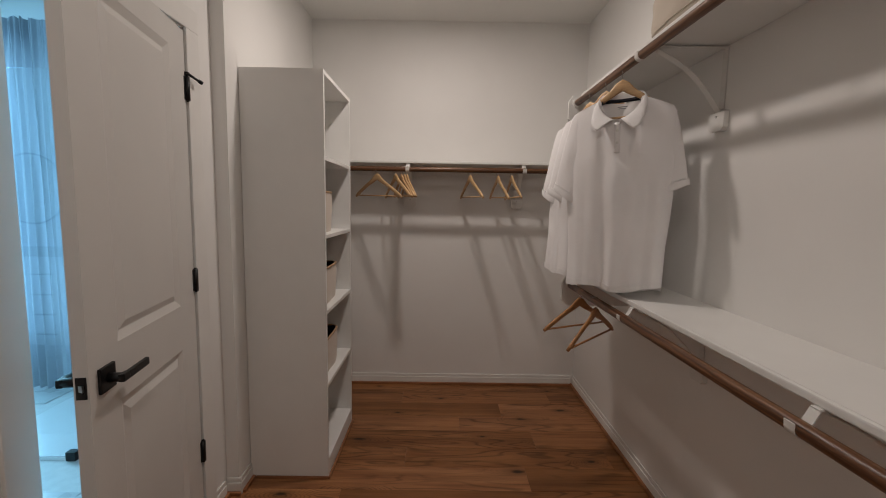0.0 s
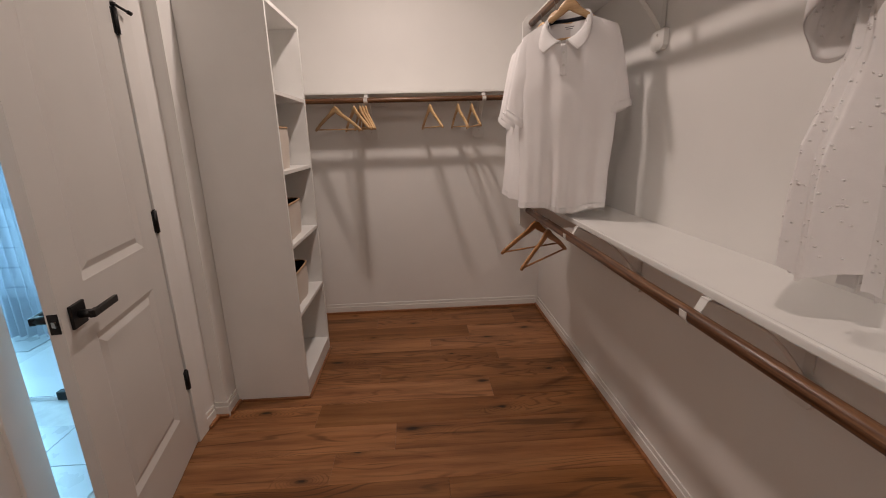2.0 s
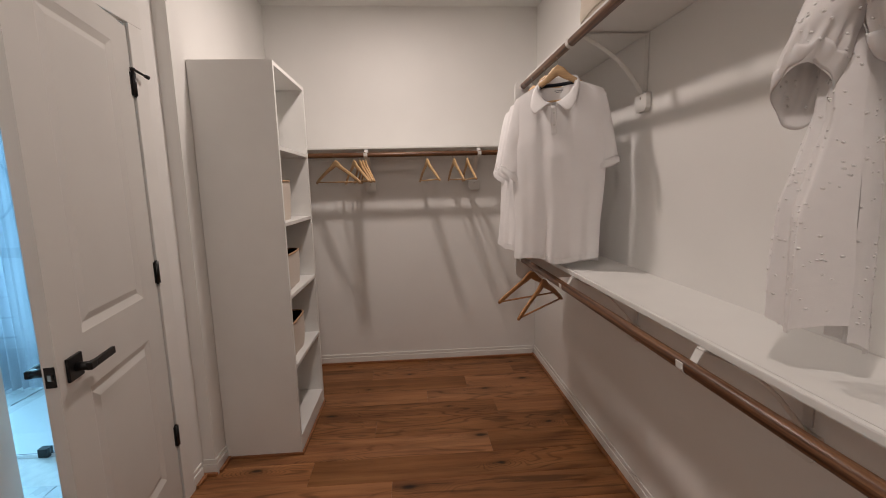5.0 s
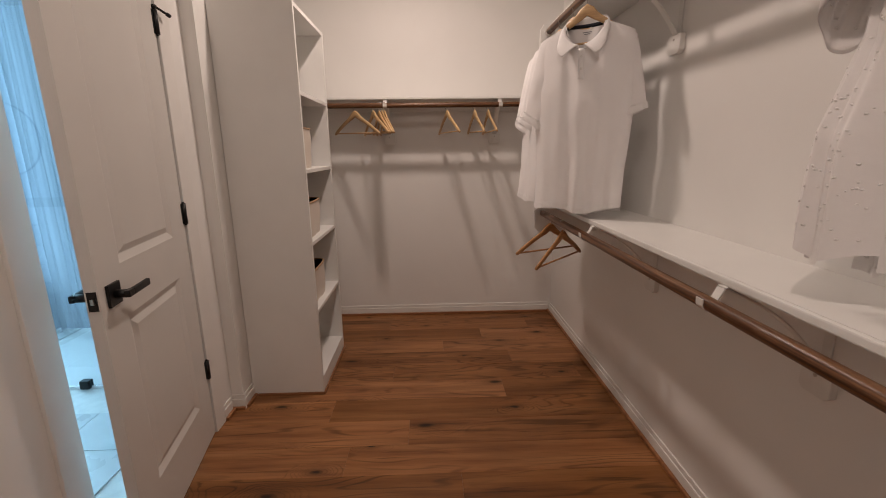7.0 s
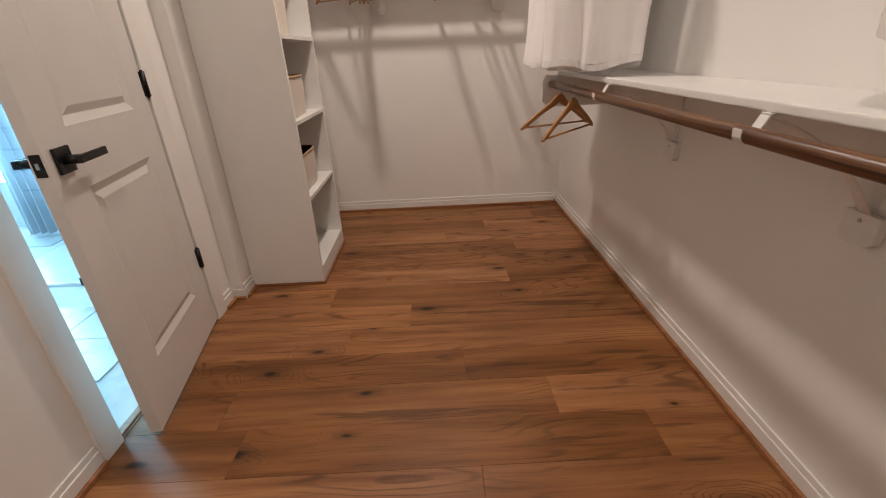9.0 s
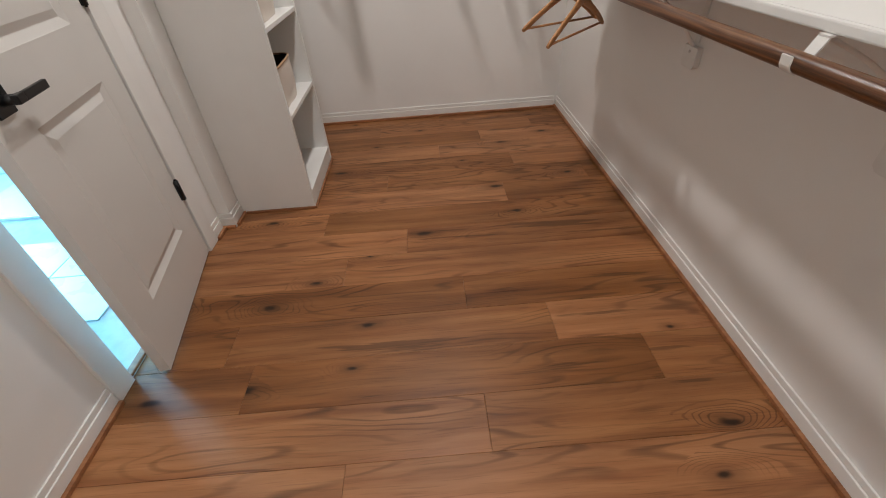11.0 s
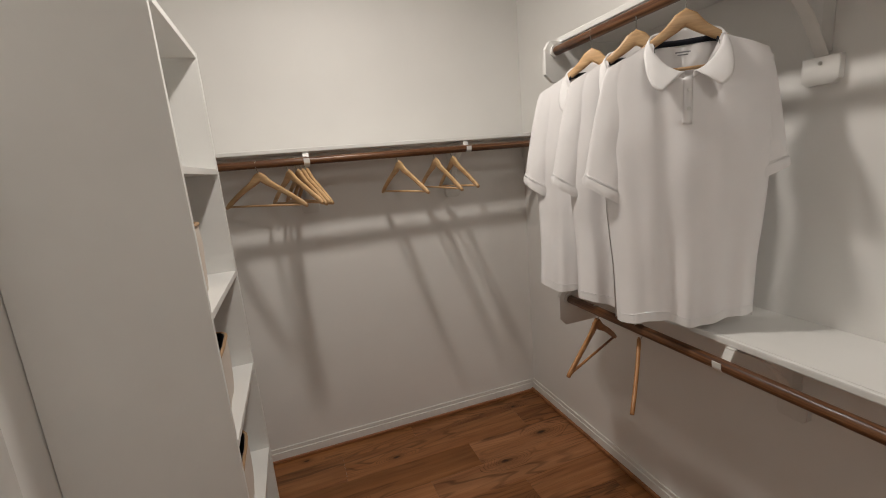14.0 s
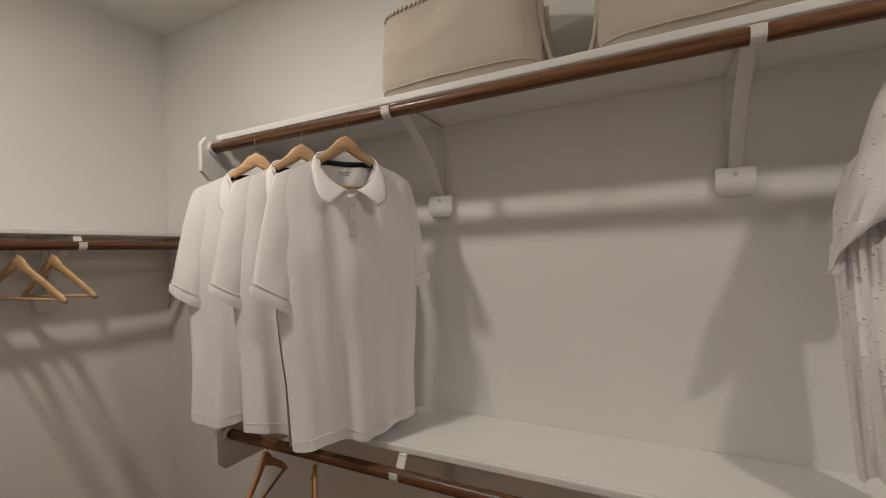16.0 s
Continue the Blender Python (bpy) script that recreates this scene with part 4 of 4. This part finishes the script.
# ---- bathroom seen through the door ----
BX1 = XL - TH
WX0, WX1, WZ0, WZ1 = -4.7, -2.84, 0.36, 2.38
bm = new_box(BX0, BY1, -0.05, WX0, BY1 + 0.14, BCEIL)
box(bm, WX1, BY1, -0.05, BX1, BY1 + 0.14, BCEIL)
box(bm, WX0, BY1, -0.05, WX1, BY1 + 0.14, WZ0)
box(bm, WX0, BY1, WZ1, WX1, BY1 + 0.14, BCEIL)
wall("wall_bath_north", bm, "pale bathroom wall with a tall window", BATHWALL)
wall("wall_bath_west", new_box(BX0 - TH, BY0, -0.05, BX0, BY1 + 0.14, BCEIL), "pale bathroom wall", BATHWALL)
wall("wall_bath_south", new_box(BX0 - TH, BY0 - TH, -0.05, BX1, BY0, BCEIL), "pale bathroom wall behind the vanity", BATHWALL)
bm = new_box(BX1 - 0.02, BY0, -0.05, BX1 - 0.001, DY0 - 0.02, BCEIL)
box(bm, BX1 - 0.02, DY1 + 0.02, -0.05, BX1 - 0.001, BY1, BCEIL)
box(bm, BX1 - 0.02, DY0 - 0.02, DTOP + 0.02, BX1 - 0.001, DY1 + 0.02, BCEIL)
wall("wall_bath_east", bm, "pale bathroom wall beside the closet door", BATHWALL)
solid("ceiling_bath", new_box(BX0 - TH, BY0 - TH, BCEIL, BX1, BY1 + 0.14, BCEIL + 0.1), CEILING, "white bathroom ceiling", "ceiling", kind="structure")
wf = solid("window_1", new_box(WX0, BY1 + 0.10, WZ0, WX0 + 0.05, BY1 + 0.14, WZ1), TRIM, "tall white-framed window with a sheer curtain", "window", kind="structure", at=(WX0, BY1, WZ0))
for a in ((WX1 - 0.05, WZ0, WX1, WZ1), (WX0 + 0.05, WZ0, WX1 - 0.05, WZ0 + 0.05), (WX0 + 0.05, WZ1 - 0.05, WX1 - 0.05, WZ1), ((WX0 + WX1) / 2 - 0.025, WZ0 + 0.05, (WX0 + WX1) / 2 + 0.025, WZ1 - 0.05)):
    part("window_frame", new_box(a[0], BY1 + 0.10, a[1], a[2], BY1 + 0.14, a[3]), TRIM, wf, world=True)
pane = part("pane", new_box(WX0 + 0.05, BY1 + 0.118, WZ0 + 0.05, WX1 - 0.05, BY1 + 0.122, WZ1 - 0.05), GLASS, wf, world=True)
pane.visible_shadow = False

tiles = solid("floor_bath", new_box(BX0, BY0, -0.06, BX1 + 0.09, BY1, -0.012), GROUT, "large pale grey stone floor tiles with light grout", "floor", kind="structure")
TS = 0.60
bmt = bmesh.new()
box(bmt, -TS / 2 + 0.002, -TS / 4 + 0.002, -0.011, TS / 2 - 0.002, TS / 4 - 0.002, -0.004, bevel=0.0012)
first = part("tile", bmt, TILE, tiles)
k = 0
for j in range(0, 12):
    for i in range(-1, 8):
        x = BX0 + TS * (i + 0.5) + (TS / 3) * (j % 3)
        y = BY0 + TS / 2 * (j + 0.5)
        if x + TS / 2 > BX1 + 0.09 or (y > 2.1 and x + TS / 2 > -2.58) or y + TS / 4 > BY1 or x - TS / 2 < BX0:
            continue
        ob = first if k == 0 else new("tile", first.data)
        ob.parent = tiles
        ob.location = (x, y, 0)
        k += 1
solid("shower_floor", new_box(-2.58, 2.222, -0.012, BX1 - 0.021, BY1 - 0.001, 0.006, bevel=0.002), TILEWHITE, "white stone shower floor behind the glass", "shower floor", kind="structure")
screen = thing("shower_screen", pose(-1.9, 2.222, 0.0), "frameless clear glass shower screen on black clamps", "shower screen")
g = part("pane", new_box(-2.72, 2.217, 0.012, BX1 - 0.03, 2.227, 2.04, bevel=0.001), GLASS, screen, world=True)
g.visible_shadow = False
for x in (-1.962, -1.30):
    part("clamp", new_box(x - 0.026, 2.200, -0.004, x + 0.026, 2.244, 0.046, bevel=0.003), BLACK, screen, "black square glass clamp", world=True)

curt = thing("curtain", pose(-2.84, 3.09, 0.02), "sheer pale blue-grey pleated curtain across the tall window", "curtain")
bm = bmesh.new()


def curtain_at(u, v):
    """Flat towards one edge, gathered into pleats towards the other."""
    x = -2.57 - 0.46 * u
    k = min(1.0, max(0.0, (u - 0.40) / 0.22))
    k = 0.12 + 0.88 * k * k * (3 - 2 * k)
    fold = 0.036 * math.sin(u * 46 + 0.5 * math.sin(v * 2.0)) + 0.014 * math.sin(u * 97 + 1.3)
    gather = 0.012 * math.sin(u * 150) * max(0.0, 1 - abs(v - 0.03) / 0.05)
    head = 0.016 * abs(math.sin(u * 31)) + 0.006 * math.sin(u * 77)
    soft = 0.014 * noise.noise((u * 9, v * 1.5, 3))
    return Vector((x + 0.004 * math.sin(v * 9 + u * 30), 3.10 + (fold * (0.75 + 0.35 * v) + gather) * k + soft, (2.615 + head * k) * (1 - v) + 0.012 * v))


sheet(bm, curtain_at, 260, 40)
part("cloth", bm, CURTAIN, curt, world=True)
bm = bmesh.new()
tube(bm, [(-4.9, 3.165, 2.552), (-2.45, 3.165, 2.552)], 0.010, 12)
part("rod", bm, TRIM, curt, world=True)

VF = 0.41
van = thing("vanity", pose(-3.72, 0.14, 0), "white bathroom vanity with stacked drawers and dark pulls", "vanity")
part("body", new_box(-4.57, BY0 + 0.002, 0.0, -2.87, VF, 0.86, bevel=0.002), VANITYPAINT, van, world=True)
for i in range(4):
    z = 0.03 + 0.192 * i
    for x0, x1 in ((-4.55, -4.01), (-3.99, -3.45), (-3.43, -2.89)):
        d = part("drawer", new_box(x0, VF, z, x1, VF + 0.022, z + 0.182, bevel=0.002), VANITYPAINT, van, world=True)
        bm = new_box((x0 + x1) / 2 - 0.095, VF + 0.040, z + 0.082, (x0 + x1) / 2 + 0.095, VF + 0.052, z + 0.098, bevel=0.002)
        for dx in (-0.08, 0.08):
            box(bm, (x0 + x1) / 2 + dx - 0.005, VF + 0.022, z + 0.085, (x0 + x1) / 2 + dx + 0.005, VF + 0.042, z + 0.095)
        part("pull", bm, BLACK, d, "dark bar pull", world=True)
part("countertop", new_box(-4.59, BY0 + 0.002, 0.86, -2.85, VF + 0.03, 0.895, bevel=0.003), COUNTER, van, "dark stone top", world=True)
mir = thing("wall_mirror", pose(-4.3, BY0 + 0.001, 1.50), "round mirror with a thin dark frame on the wall", "mirror")
bm = bmesh.new()
tube(bm, [(0, 0.0, 0), (0, 0.012, 0)], 0.36, 48)
part("glass", bm, MIRROR, mir)
bm = bmesh.new()
tube(bm, [(0.365 * math.cos(a), 0.008, 0.365 * math.sin(a)) for a in [2 * math.pi * k / 48 for k in range(48)]], 0.012, 8, closed=True)
part("frame", bm, BLACK, mir, "thin dark metal frame")

# recessed ceiling lamps
for lx, ly in ((0.0, 2.21), (-0.03, 0.0)):
    lampo = thing("downlight", pose(lx, ly, CEIL), "small round recessed ceiling downlight, lit", "ceiling light", "closet downlights")
    bm = bmesh.new()
    tube(bm, [(0.075 * math.cos(a), 0.075 * math.sin(a), -0.003) for a in [2 * math.pi * k / 40 for k in range(40)]], 0.010, 8, closed=True, flat=0.4, side=(0, 0, 1))
    part("trim_ring", bm, METALWHITE, lampo, "white trim ring")
    bm = bmesh.new()
    tube(bm, [(0, 0, -0.001), (0, 0, -0.004)], 0.066, 40)
    part("diffuser", bm, BULB, lampo, "glowing round diffuser")


# ---- floor planks ----
floor = solid("floor", new_box(XL - TH + 0.09, Y0, -0.06, XR, YB, -0.009), GROUT, "brown hand-scraped wooden plank floor", "floor", kind="structure")
PW = 0.187
JOINTS = {0: 0.20, 1: -0.58, 2: 0.49, 3: 0.185, 4: -0.318, 5: -0.05, 6: -0.46, 7: 0.478, 8: -0.168, 9: 0.585, 10: 0.148, 11: 0.435, 12: -0.25}
for row in range(-12, 14):
    y0 = 0.688 + PW * row
    y1 = min(y0 + PW, YB - 0.001)
    y0 = max(y0, Y0 + 0.001)
    if y1 - y0 < 0.02:
        continue
    x = JOINTS.get(row, random.uniform(-0.6, 0.6))
    cuts = [x]
    while cuts[0] > XL + 0.05:
        cuts.insert(0, cuts[0] - random.uniform(1.05, 1.75))
    while cuts[-1] < XR - 0.05:
        cuts.append(cuts[-1] + random.uniform(1.05, 1.75))
    for a, b in zip(cuts, cuts[1:]):
        a, b = max(a, XL - 0.002), min(b, XR - 0.001)
        if b - a < 0.03:
            continue
        bm = bmesh.new()
        c = 0.0009
        g = 0.0002
        w, d = (b - a) / 2 - g, (y1 - y0) / 2 - g
        lift = random.uniform(-0.0006, 0.0004)
        lo = [bm.verts.new((sx * w, sy * d, -0.012)) for sx, sy in ((-1, -1), (1, -1), (1, 1), (-1, 1))]
        mi = [bm.verts.new((sx * w, sy * d, -c + lift)) for sx, sy in ((-1, -1), (1, -1), (1, 1), (-1, 1))]
        hi = [bm.verts.new((sx * (w - c), sy * (d - c), lift)) for sx, sy in ((-1, -1), (1, -1), (1, 1), (-1, 1))]
        for u, v in ((lo, mi), (mi, hi)):
            for k in range(4):
                bm.faces.new((u[k], u[(k + 1) % 4], v[(k + 1) % 4], v[k]))
        bm.faces.new(hi)
        ob = part("plank", bm, PLANK, floor)
        ob.location = ((a + b) / 2, (y0 + y1) / 2, 0)
